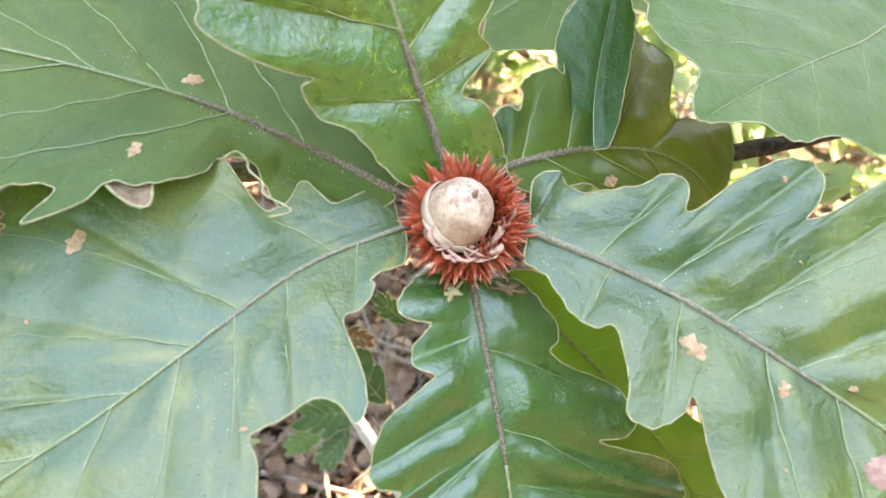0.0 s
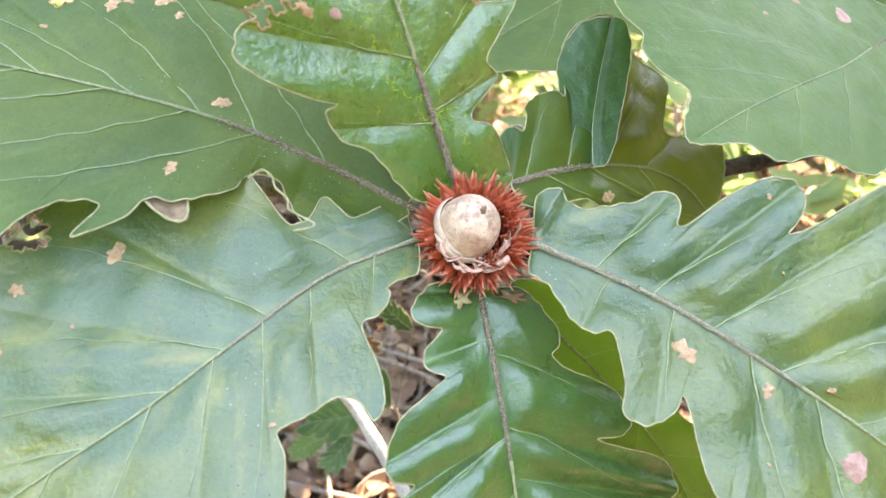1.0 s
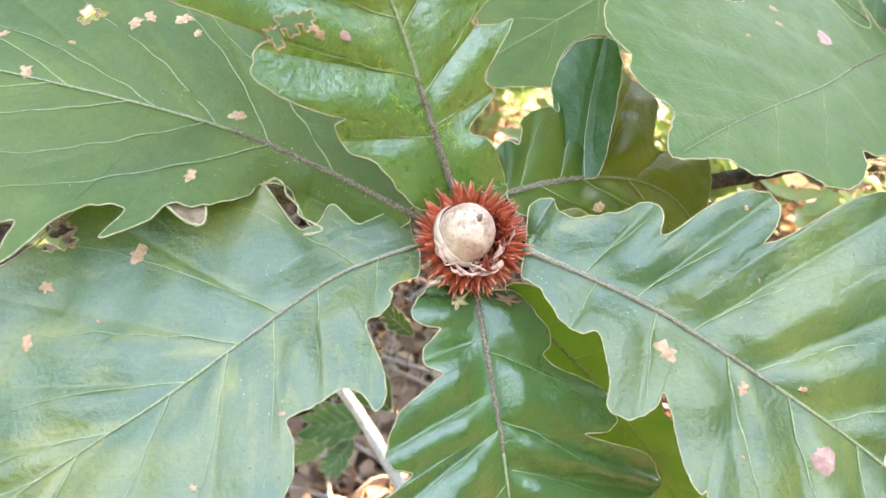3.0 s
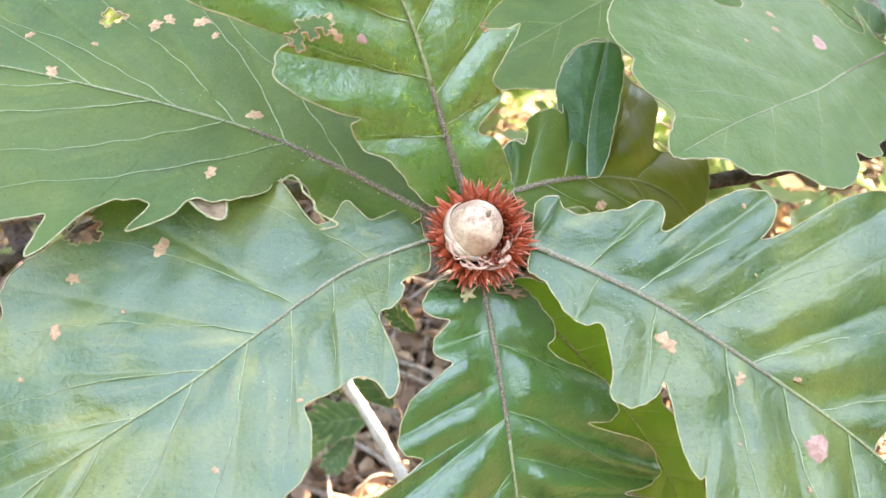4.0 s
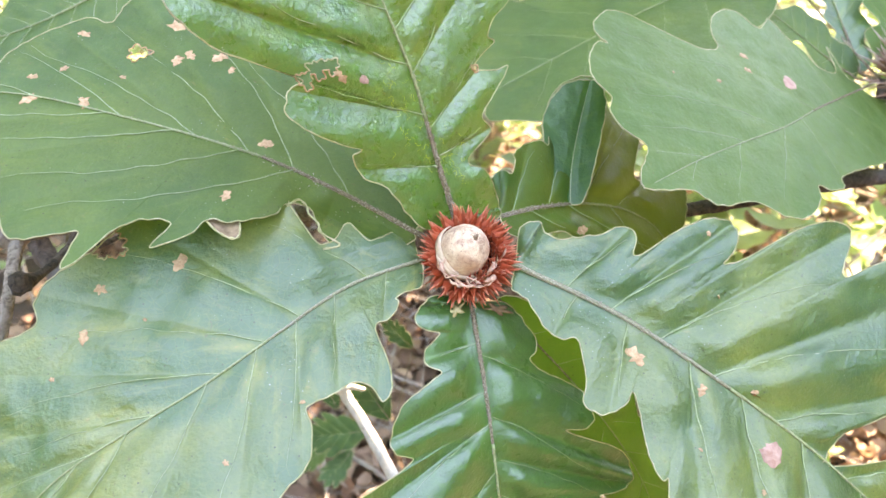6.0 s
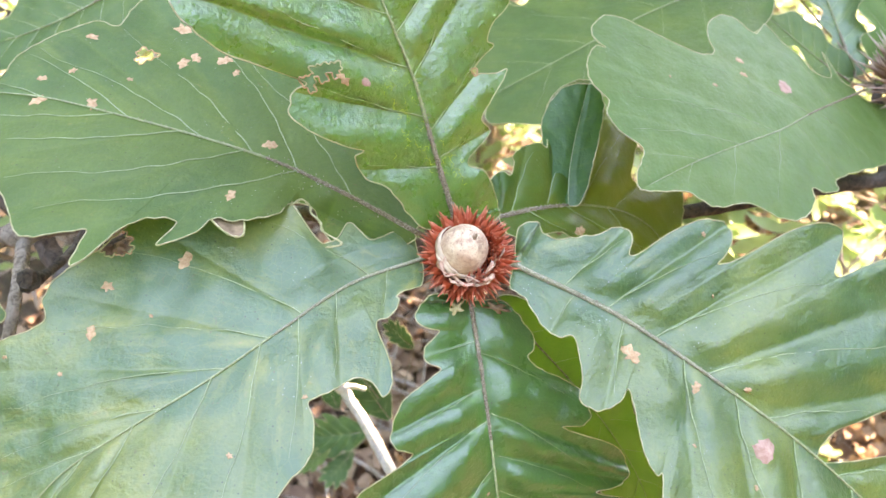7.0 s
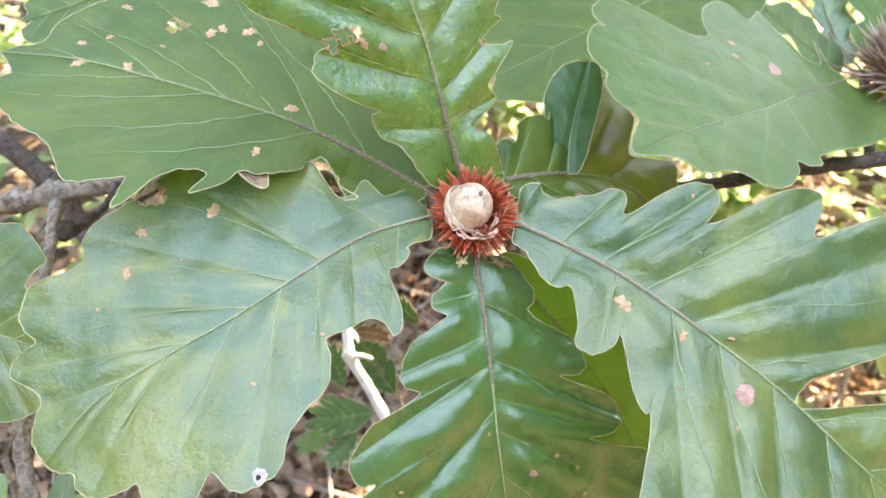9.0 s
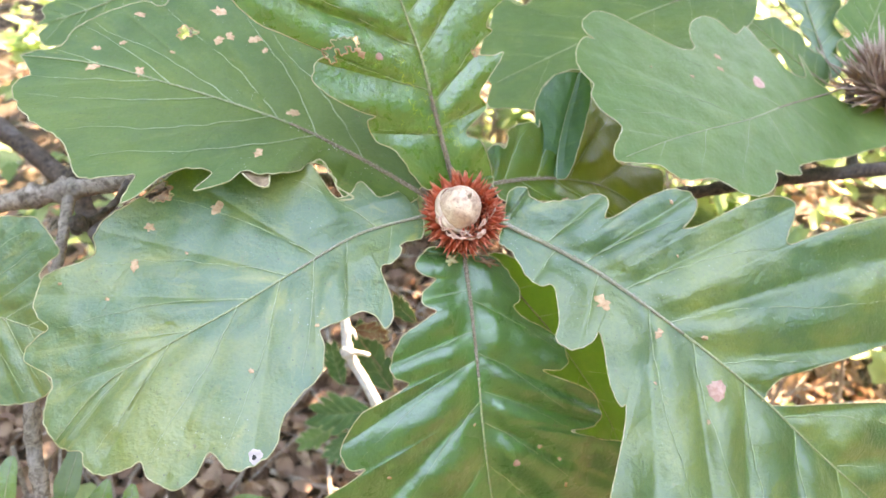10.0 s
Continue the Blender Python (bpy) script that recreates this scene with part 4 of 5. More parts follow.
# ---- acorn cups ----
def scale_mesh(rng):
    """One pointed cup scale, keeled, along +z, about 8 mm long."""
    length, width, curl = rng.uniform(7.4, 10.6), rng.uniform(1.25, 1.85), rng.uniform(-0.5, 1.3)
    verts, faces = [], []
    n = 6
    for i in range(n):
        t = i / n
        z = length * t
        y = curl * t * t * 2.2
        h = width * (1 - t) ** 0.75 * (0.75 + 0.5 * math.sin(math.pi * min(1, t * 1.6)))
        for x, dy in ((-h, 0.28 * h), (0, -0.32 * h), (h, 0.28 * h), (0, 0.42 * h)):
            verts.append((x * MM, (y + dy) * MM, z * MM))
    tip = len(verts)
    verts.append((rng.uniform(-0.3, 0.3) * MM, curl * 2.2 * MM, length * MM))
    for i in range(n - 1):
        for j in range(4):
            a, b = i * 4 + j, i * 4 + (j + 1) % 4
            faces.append((a, b, b + 4, a + 4))
    for j in range(4):
        faces.append(((n - 1) * 4 + j, (n - 1) * 4 + (j + 1) % 4, tip))
    me = bpy.data.meshes.new("scale")
    me.from_pydata(verts, [], faces)
    me.polygons.foreach_set("use_smooth", [True] * len(faces))
    return me


def lathe(profile, n=40, wobble=0.0, seed=0.0):
    verts, faces = [], []
    for r, z in profile:
        for j in range(n):
            a = 2 * math.pi * j / n
            q = 1 + wobble * noise.noise((math.cos(a) * 1.2, math.sin(a) * 1.2, z * 0.15 + seed))
            verts.append((r * q * math.cos(a) * MM, r * q * math.sin(a) * MM, z * MM))
    for i in range(len(profile) - 1):
        for j in range(n):
            a, b = i * n + j, i * n + (j + 1) % n
            faces.append((a, b, b + n, a + n))
    faces.append(tuple(range(n - 1, -1, -1)))
    return verts, faces


def put_scale(cup, shape, material, at3, a, lean, size, rng, slim=1.0):
    tilt = radians(lean + rng.uniform(-13, 13))
    turn = a + radians(rng.uniform(-16, 16))
    way = Vector((math.sin(tilt) * math.cos(turn), math.sin(tilt) * math.sin(turn), math.cos(tilt)))
    outward = Vector((math.cos(a), math.sin(a), 0))
    x = way.cross(outward).normalized()
    y = way.cross(x).normalized()
    ob = part("scale", shape, material, cup)
    k = size * rng.uniform(0.82, 1.15)
    ob.matrix_basis = Matrix.Translation(at3) @ Matrix((x, y, way)).transposed().to_4x4() @ Matrix.Diagonal((k * slim * rng.uniform(0.85, 1.2), k, k, 1))


def acorn_cup(name, m, label, material, rows, seed, reach=1.0, slim=1.0, bare=(0, 0)):
    rng = random.Random(seed)
    cup = thing(name, m, label, "acorn cup")
    bowl = [(1.5, -9.5), (5.5, -8.6), (8.4, -5.6), (9.6, -1.5), (9.7, 1.5), (9.3, 3.4), (8.9, 3.6), (8.6, 1.0), (8.0, -3.0), (5.0, -6.0), (0.5, -7.0)]
    part("bowl", lathe(bowl, 36, 0.05, seed), BOWL, cup, "dark woody inner bowl")
    shapes = [scale_mesh(rng) for _ in range(9)]
    for sh in shapes:
        sh.materials.append(material)
    for polar, lean, count, size in rows:
        for j in range(count):
            a = 2 * math.pi * (j + rng.uniform(-0.42, 0.42)) / count
            if polar < 75 and radians(bare[0]) < a < radians(bare[1]):
                continue
            p = radians(polar + rng.uniform(-4, 4))
            at3 = Vector((9.5 * math.sin(p) * math.cos(a), 9.5 * math.sin(p) * math.sin(a), 9.5 * math.cos(p))) * MM
            put_scale(cup, shapes[rng.randrange(9)], material, at3, a, lean, size * reach, rng, slim)
    return cup


def axis_pose(u, v, w, way):
    z = Vector(way).normalized()
    x = Vector((0, 1, 0)).cross(z).normalized()
    rot = Matrix((x, z.cross(x), z)).transposed().to_4x4()
    return ROSETTE @ Matrix.Translation((u * MM, v * MM, w * MM)) @ rot


CUP_POSE = axis_pose(0.4, -0.2, 0.5, (0.10, 0.12, 0.98))
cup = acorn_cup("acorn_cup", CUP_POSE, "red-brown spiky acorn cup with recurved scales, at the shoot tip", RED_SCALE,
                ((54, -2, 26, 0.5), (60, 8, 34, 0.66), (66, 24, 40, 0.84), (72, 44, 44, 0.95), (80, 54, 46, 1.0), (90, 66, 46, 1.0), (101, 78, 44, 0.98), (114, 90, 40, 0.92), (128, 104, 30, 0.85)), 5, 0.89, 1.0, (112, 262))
shreds = random.Random(11)
inner = scale_mesh(shreds)
inner.materials.append(RED_SCALE)
for k in range(64):
    a = radians(shreds.uniform(-75, 62))
    r = shreds.uniform(6.4, 9.0)
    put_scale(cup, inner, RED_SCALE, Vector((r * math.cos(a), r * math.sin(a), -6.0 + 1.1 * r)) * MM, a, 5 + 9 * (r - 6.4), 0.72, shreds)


def strip(line, across, widths, thick=0.00012):
    """A flat, thin, slightly cupped band along a line; across gives its width's way at each point."""
    line, across = np.asarray(line, float), np.asarray(across, float)
    across = across / np.linalg.norm(across, axis=1)[:, None]
    tan = np.gradient(line, axis=0)
    out = np.cross(tan, across)
    out /= np.linalg.norm(out, axis=1)[:, None] + 1e-12
    half = np.asarray(widths)[:, None] / 2
    rails = [line - across * half, line + out * thick * 2, line + across * half]
    verts = np.concatenate([r + out * thick * k for k in (1, -1) for r in rails])
    n = len(line)
    faces = []
    for k in range(n - 1):
        ring = (0, 1, 2, 5, 4, 3)
        for a, b in zip(ring, ring[1:] + ring[:1]):
            faces.append((a * n + k, b * n + k, b * n + k + 1, a * n + k + 1))
    return verts, faces


for k in range(26):
    a0 = radians(198 + 6.0 * k + shreds.uniform(-10, 10))
    span = radians(shreds.uniform(14, 42)) * (1 if k % 2 else -1)
    r0, r1 = shreds.uniform(7.2, 10.8), shreds.uniform(7.2, 11.2)
    z0, z1, bow = shreds.uniform(5.4, 8.0), shreds.uniform(6.4, 9.2), shreds.uniform(-0.9, 1.1)
    t9 = np.linspace(0, 1, 9)
    ang = a0 + span * t9
    rad = r0 + (r1 - r0) * t9 + bow * np.sin(math.pi * t9)
    line = np.c_[rad * np.cos(ang), rad * np.sin(ang), z0 + (z1 - z0) * t9 + 0.8 * np.sin(4 * t9 + k)]
    twist = shreds.uniform(0.2, 1.2) + shreds.uniform(-0.8, 0.8) * t9
    across = np.c_[np.cos(ang) * np.cos(twist), np.sin(ang) * np.cos(twist), np.sin(twist)]
    width = np.array([0.5, 0.9, 1.0, 0.95, 0.85, 0.7, 0.55, 0.35, 0.08]) * shreds.uniform(0.8, 2.0)
    part("shred", strip(line * MM, across, width * MM), SHRED, cup, "papery pinkish shred")

nut = thing("acorn", axis_pose(-2.8, 0.0, 1.2, (0.36, 0.40, 0.84)), "cream acorn nut with pinkish brown marks, sitting in its cup", "acorn")
shell = [(0.4, -6.0), (4.0, -5.6), (6.6, -3.4), (7.8, 0.0), (8.15, 3.2), (8.0, 6.2), (7.2, 9.2), (5.8, 11.4), (4.0, 12.9), (2.2, 13.7), (1.2, 14.05), (0.6, 14.3), (0.05, 14.4)]
part("shell", lathe([tuple(q) for q in spline(shell, 60)], 48, 0.025, 2.0), NUT, nut)
part("tip", lathe([(1.0, 13.9), (0.75, 14.5), (0.6, 15.0), (0.5, 15.6), (0.3, 16.1), (0.05, 16.2)], 14, 0.3, 4.0), plain("brown_nut_tip", (0.16, 0.095, 0.06), (0.36, 0.24, 0.155), 1500, 0.8, 0.6), nut, "small brown pointed tip")
for start, end, reach0, low, wide in ((110, 250, 8.6, 4.8, 3.0), (188, 318, 8.9, 3.4, 2.2)):
    turn = np.radians(np.linspace(start, end, 26))
    sway = np.sin(np.linspace(0, 7, 26))
    arc = np.c_[(reach0 + 0.15 * sway) * np.cos(turn), (reach0 + 0.15 * sway) * np.sin(turn), low + 0.35 * sway]
    lean = np.c_[-0.25 * np.cos(turn), -0.25 * np.sin(turn), np.ones(26)]
    part("peeled_skin", strip(arc * MM, lean, wide * MM * np.interp(np.linspace(0, 1, 26), (0, 0.15, 0.7, 1), (0.15, 0.9, 1.0, 0.1))), SKIN, nut, "strip of peeled cream skin")

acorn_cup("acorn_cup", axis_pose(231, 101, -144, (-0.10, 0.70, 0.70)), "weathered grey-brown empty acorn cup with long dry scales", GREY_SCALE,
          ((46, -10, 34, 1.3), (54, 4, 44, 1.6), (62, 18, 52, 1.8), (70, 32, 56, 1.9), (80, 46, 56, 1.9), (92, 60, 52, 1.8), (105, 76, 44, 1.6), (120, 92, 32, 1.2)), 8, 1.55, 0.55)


def dead_bit(name, u, v, w, length, width, turn, material, label, category, seed):
    """A small, cupped, ragged scrap."""
    r = random.Random(seed)
    root = thing(name, ROSETTE @ Matrix.Translation((u * MM, v * MM, w * MM)) @ pose(0, 0, 0, r.uniform(-15, 15), r.uniform(-15, 15), turn), label, category)
    n, ring = 22, []
    for top in (0.12, -0.12):
        ring.append((0, 0, top + 0.5))
        for share2 in (0.5, 1.0):
            for j in range(n):
                a = 2 * math.pi * j / n
                q = share2 * (0.72 + 0.3 * math.sin(5 * a + seed) * share2 + 0.12 * math.sin(9 * a))
                ring.append((length * q * math.cos(a), width * q * math.sin(a), top + 0.5 - 0.9 * share2 * share2))
    m = 1 + 2 * n
    faces = []
    for o, flip in ((0, 1), (m, -1)):
        for j in range(n):
            k = (j + 1) % n
            faces.append((o, o + 1 + j, o + 1 + k)[::flip])
            faces.append((o + 1 + j, o + 1 + n + j, o + 1 + n + k, o + 1 + k)[::flip])
    faces += [(1 + n + j, m + 1 + n + j, m + 1 + n + (j + 1) % n, 1 + n + (j + 1) % n) for j in range(n)]
    part("scrap", (np.array(ring) * MM, faces), material, root)


BRACT = plain("straw_bract", (0.28, 0.23, 0.10), (0.44, 0.36, 0.18), 500, 0.7, 0.4)
CORK = plain("brown_scrap", (0.13, 0.075, 0.04), (0.28, 0.17, 0.10), 500, 0.8, 0.6)
dead_bit("bract", -2.6, -17.0, 0.6, 3.8, 2.4, 40, BRACT, "small straw-coloured dry bract under the cup", "bract", 1)
dead_bit("leaf_scrap", 11.5, -16.6, -5.4, 5.4, 2.0, -12, CORK, "brown scrap of dead leaf under the cup", "leaf scrap", 2)
dead_bit("leaf_scrap", 41.0, 13.5, -36.4, 3.4, 1.6, -20, SPOT, "pale tan scrap of dead leaf on a leaf", "leaf scrap", 3)


# ---- the branch ----
def limb(name, points, radii, material, parent, n=40, sides=12, rough=0.25, seed=0.0, label=""):
    path = spline(points, n) * MM
    r = np.interp(np.linspace(0, 1, n), np.linspace(0, 1, len(radii)), radii) * MM
    knots = np.array([1 + 0.28 * max(0.0, noise.noise((i * 0.55, seed, 3.3))) for i in range(n)])
    return part(name, tube(path, r * knots, sides, rough, seed), material, parent, label)


branch = thing("oak_branch", ROSETTE, "knotty grey-brown oak branch carrying the leaf rosettes", "branch")
limb("main_limb", [(-420, -25, -150), (-330, -14, -118), (-262, -9, -98), (-220, -1, -85), (-183, 6, -72), (-152, 12, -68), (-101, 15, -60), (-57, 17, -52), (-9, 15, -46)],
     (6.5, 5.5, 4.6, 4.3, 4.3, 3.9, 3.6, 3.2, 2.8), BARK, branch, 70, 14, 0.25, 1.0)
limb("main_limb", [(-9, 15, -46), (48, 19, -85), (111, 31, -115), (150, 40, -122), (177, 46, -125), (223, 54, -130), (310, 68, -145)], (2.6, 2.8, 3.0, 3.4, 3.6, 3.8, 4.2), DARK_BARK, branch, 60, 12, 0.3, 2.0)
limb("shoot", [(-9, 15, -46), (-3, 6, -32), (1, 0, -18), (1, 0, -8)], (2.8, 2.6, 2.5, 3.0), BARK, branch, 24, 10, 0.25, 3.0)
limb("shoot", [(205, 51, -129), (210, 76, -140), (212, 96, -150), (213, 103, -148)], (2.8, 2.6, 2.5, 3.2), DARK_BARK, branch, 24, 10, 0.25, 4.0)
# dark collar added to hide bright gaps between the cup and the leaf bases
tip_v, tip_f = lathe([(3.0, -8.0), (6.0, -4.0), (10.5, 1.0), (12.6, 4.5), (12.8, 7.0), (11.0, 8.6), (4.0, 9.2), (0.1, 9.3)], 30, 0.22, 3.0)
part("shoot_tip", (np.array(tip_v) + (0.001, 0.0005, -0.019), tip_f), DARK_BARK, branch, "dark shoot tip collar added to close the gaps under the cup")
limb("side_shoot", [(-181, 5, -72), (-176, -6, -60), (-172, -17, -50), (-172, -36, -46), (-176, -66, -46), (-177, -90, -48), (-173, -108, -46), (-166, -126, -43), (-150, -170, -40)],
     (3.2, 2.6, 2.4, 2.4, 2.6, 3.3, 3.1, 3.3, 3.4), BARK, branch, 70, 12, 0.25, 5.0)
limb("twiglet", [(-152, 12, -66), (-146, 0, -40), (-143, -10, -14), (-145, -14, -4)], (1.6, 1.4, 1.6, 3.2), DARK_BARK, branch, 24, 8, 0.4, 6.0)
limb("twiglet", [(-150, 10, -64), (-138, 2, -44), (-128, 2, -30), (-120, 5, -24)], (1.3, 1.2, 1.0, 0.6), DARK_BARK, branch, 24, 8, 0.35, 7.0)
limb("bud", [(-146, -15, -6), (-144, -13, -2), (-142, -10, 1)], (2.2, 3.4, 1.0), DARK_BARK, branch, 14, 8, 0.5, 8.0)
limb("knot", [(-188, 4, -72), (-182, 6, -70), (-176, 7, -70)], (4.2, 5.6, 4.3), BARK, branch, 14, 12, 0.5, 21.0)
limb("knot", [(-206, 1, -80), (-200, 3, -77), (-195, 4, -75)], (4.3, 5.6, 4.4), BARK, branch, 14, 12, 0.5, 22.0)
limb("snag", [(150, 44, -121), (143, 47, -116), (134, 47, -112)], (3.0, 2.6, 0.6), DARK_BARK, branch, 14, 8, 0.6, 23.0)
limb("twiglet", [(-183, 6, -72), (-184, 16, -80), (-181, 30, -90), (-170, 38, -96)], (2.6, 2.4, 2.4, 1.6), DARK_BARK, branch, 24, 8, 0.4, 9.0)


# ---- ground, litter, undergrowth ----
def ground_material():
    s = Shade("leaf_strewn_soil", 0.9, 0.2)
    n1, n2 = s.noise(9, 6, 0.6), s.noise(70, 6, 0.65)
    c = s.mix(s.ramp(n2, [(0.35, 0.0), (0.65, 1.0)]), (0.028, 0.020, 0.013), (0.10, 0.068, 0.044))
    c = s.mix(s.ramp(n1, [(0.4, 0.0), (0.65, 0.5)]), c, (0.045, 0.045, 0.02))
    s.colour(c)
    s.bump(n2, 0.9, 0.01)
    return s.m


def foliage_material(name, a, b, share, rough=0.5):
    s = Shade(name, rough, 0.4)
    i = s.island()
    c = s.mix(i, a, b)
    c = s.mix(s.ramp(s.noise(60, 3), [(0.35, 0.0), (0.7, 0.6)]), c, tuple(v * 0.7 for v in a))
    s.colour(c)
    s.thin(share, s.mix(i, tuple(min(1, v * 1.9) for v in a), tuple(min(1, v * 1.9) for v in b)))
    return s.m


SOIL = ground_material()
DRY = foliage_material("dry_leaf_litter", (0.13, 0.065, 0.036), (0.38, 0.245, 0.145), 0.12, 0.7)
HERB = foliage_material("undergrowth_leaf", (0.09, 0.16, 0.04), (0.34, 0.40, 0.18), 0.45)
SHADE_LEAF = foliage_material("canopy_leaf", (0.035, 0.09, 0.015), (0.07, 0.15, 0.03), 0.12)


def ground_height(x, y):
    return 0.03 * noise.noise((x * 1.3, y * 1.3, 0.0)) + 0.012 * noise.noise((x * 5, y * 5, 2.0))


xs = np.concatenate([-np.geomspace(400, 2.2, 26), np.linspace(-2, 2.4, 56), np.geomspace(2.6, 400, 26)])
ys = np.concatenate([-np.geomspace(400, 1.2, 26), np.linspace(-1, 3.4, 56), np.geomspace(3.6, 400, 26)])
gv = [(x, y, ground_height(x, y)) for y in ys for x in xs]
nx = len(xs)
gf = [(j * nx + i, j * nx + i + 1, (j + 1) * nx + i + 1, (j + 1) * nx + i) for j in range(len(ys) - 1) for i in range(nx - 1)]
ground = part("ground", (gv, gf), SOIL, None)
tagged(ground, "brown woodland soil under dry leaf litter", "ground", kind="structure")


def small_leaf(rng, length, width, curl, lobes=0):
    """A low-poly curled leaf along +y."""
    verts, faces, n = [], [], 7
    for i in range(n):
        t = i / (n - 1)
        h = width * math.sin(math.pi * min(1, 0.06 + 0.94 * t) ** 0.85) ** 0.8
        if lobes:
            h *= 1 - 0.3 * (i % 2)
        z = curl * length * (t - 0.5) ** 2 * 2
        for x, dz in ((-h, 0.5 * h * curl + 0.25 * h), (0, 0), (h, 0.5 * h * curl + 0.25 * h)):
            verts.append((x, length * t, z + dz))
    for i in range(n - 1):
        for j in range(2):
            a = i * 3 + j
            faces.append((a, a + 1, a + 4, a + 3))
    return np.array(verts), faces


def scatter(placements):
    pieces = []
    for (v, f), m in placements:
        r = np.array(m.to_3x3())
        pieces.append((v @ r.T + np.array(m.translation), f))
    return joined(pieces)


rng = random.Random(21)
dry = [small_leaf(rng, rng.uniform(0.03, 0.075), rng.uniform(0.009, 0.021), rng.uniform(-0.5, 0.9), 1) for _ in range(14)]
put = []
for _ in range(5200):
    x, y = rng.uniform(-1.5, 2.0), rng.uniform(-0.2, 3.2)
    put.append((dry[rng.randrange(14)], pose(x, y, ground_height(x, y) + rng.uniform(0.004, 0.03), rng.gauss(0, 22), rng.gauss(0, 22), rng.uniform(0, 360))))
crumb = [small_leaf(rng, rng.uniform(0.012, 0.04), rng.uniform(0.004, 0.012), rng.uniform(-0.8, 1.2), 0) for _ in range(10)]
for _ in range(9000):
    x, y = rng.uniform(-0.6, 0.6), rng.uniform(0.25, 1.4)
    put.append((crumb[rng.randrange(10)], pose(x, y, ground_height(x, y) + rng.uniform(0.010, 0.05), rng.gauss(0, 35), rng.gauss(0, 35), rng.uniform(0, 360))))
wide = random.Random(22)
for _ in range(6000):
    x, y = wide.gauss(0.2, 1.9), wide.gauss(1.0, 1.9)
    if not (-1.5 < x < 2.0 and -0.2 < y < 3.2):
        put.append((dry[wide.randrange(14)], pose(x, y, ground_height(x, y) + wide.uniform(0.004, 0.03), wide.gauss(0, 22), wide.gauss(0, 22), wide.uniform(0, 360))))
litter = part("leaf_litter", scatter(put), DRY, None)
tagged(litter, "curled brown dry oak leaves covering the ground", "leaf litter", kind="stuff")
put = []
for _ in range(420):
    x, y, a = rng.uniform(-1.3, 1.8), rng.uniform(0.0, 3.0), rng.uniform(0, math.pi)
    L2 = rng.uniform(0.06, 0.22)
    z = ground_height(x, y) + rng.uniform(0.01, 0.035)
    p = [(x - math.cos(a) * L2, y - math.sin(a) * L2, z), (x + 0.02 * rng.uniform(-1, 1), y, z + 0.015), (x + math.cos(a) * L2, y + math.sin(a) * L2, z + rng.uniform(-0.01, 0.03))]
    put.append(tube(spline(p, 6), rng.uniform(0.0012, 0.004), 5))
for _ in range(260):
    x, y, a = rng.uniform(-0.5, 0.5), rng.uniform(0.3, 1.2), rng.uniform(0, math.pi)
    L2 = rng.uniform(0.03, 0.12)
    z = ground_height(x, y) + rng.uniform(0.03, 0.06)
    p = [(x - math.cos(a) * L2, y - math.sin(a) * L2, z - 0.01), (x, y, z + 0.01), (x + math.cos(a) * L2, y + math.sin(a) * L2, z + rng.uniform(-0.015, 0.03))]
    put.append(tube(spline(p, 6), rng.uniform(0.0008, 0.003), 5))
sticks = part("fallen_twigs", joined(put), BARK, None)
tagged(sticks, "thin fallen grey-brown twigs lying over the litter", "twigs", kind="stuff")


def seedling_parts(seed, height, leaves, size, material, root):
    r = random.Random(seed)
    top = (r.uniform(-0.06, 0.06), r.uniform(-0.06, 0.06), height)
    path = spline([(0, 0, -0.02), (top[0] * 0.2, top[1] * 0.3, height * 0.5), top], 10)
    part("stem", tube(path, np.linspace(0.004, 0.0015, 10), 6), BARK, root)
    kinds = [small_leaf(r, size * r.uniform(0.7, 1.2), size * r.uniform(0.2, 0.32), r.uniform(-0.3, 0.5), 1) for _ in range(5)]
    twigs, put = [], []
    for k in range(leaves):
        t = r.uniform(0.25, 1.0)
        p = np.array([np.interp(t, np.linspace(0, 1, 10), path[:, i]) for i in range(3)])
        a, out = r.uniform(0, 360), r.uniform(0.02, 0.22) * (0.5 + height)
        tip = p + np.array((math.sin(radians(-a)) * out, math.cos(radians(a)) * out, r.uniform(-0.02, 0.1)))
        twigs.append(tube(spline([p, (p + tip) / 2 + (0, 0, 0.01), tip], 5), (0.0018, 0.0015, 0.0012, 0.001, 0.0008), 4))
        for _ in range(3):
            put.append((kinds[r.randrange(5)], pose(*tip, r.uniform(-35, 40), r.uniform(-30, 30), a + r.uniform(-75, 75))))
    tagged(part("twig", joined(twigs), BARK, root), kind="stuff")
    tagged(part("foliage", scatter(put), material, root), kind="stuff")


def seedling(x, y, seed, height, leaves, size, label, material=HERB):
    root = thing("sapling", pose(x, y, ground_height(x, y)), label, "sapling", "saplings on the woodland floor")
    seedling_parts(seed, height, leaves, size, material, root)
    return root


rng = random.Random(4)
for k in range(70):
    x = rng.uniform(-1.3, 1.9)
    y = rng.uniform(0.75, 2.9)
    if k > 40:
        x, y = rng.uniform(0.25, 1.5), rng.uniform(0.7, 2.4)
    if abs(x) < 0.25 and y < 1.1:
        continue
    seedling(x, y, 50 + k, rng.uniform(0.12, 0.4), rng.randrange(22, 48), rng.uniform(0.035, 0.075), "leafy green sapling in the undergrowth")

# unseen bush added where its shadow falls on the near litter
rng = random.Random(15)
bush = thing("bush", pose(0.06, 1.48, 0.0), "unseen leafy bush added to keep the sun off the litter", "bush")
kinds = [small_leaf(rng, rng.uniform(0.07, 0.11), rng.uniform(0.022, 0.034), rng.uniform(-0.2, 0.4), 1) for _ in range(6)]
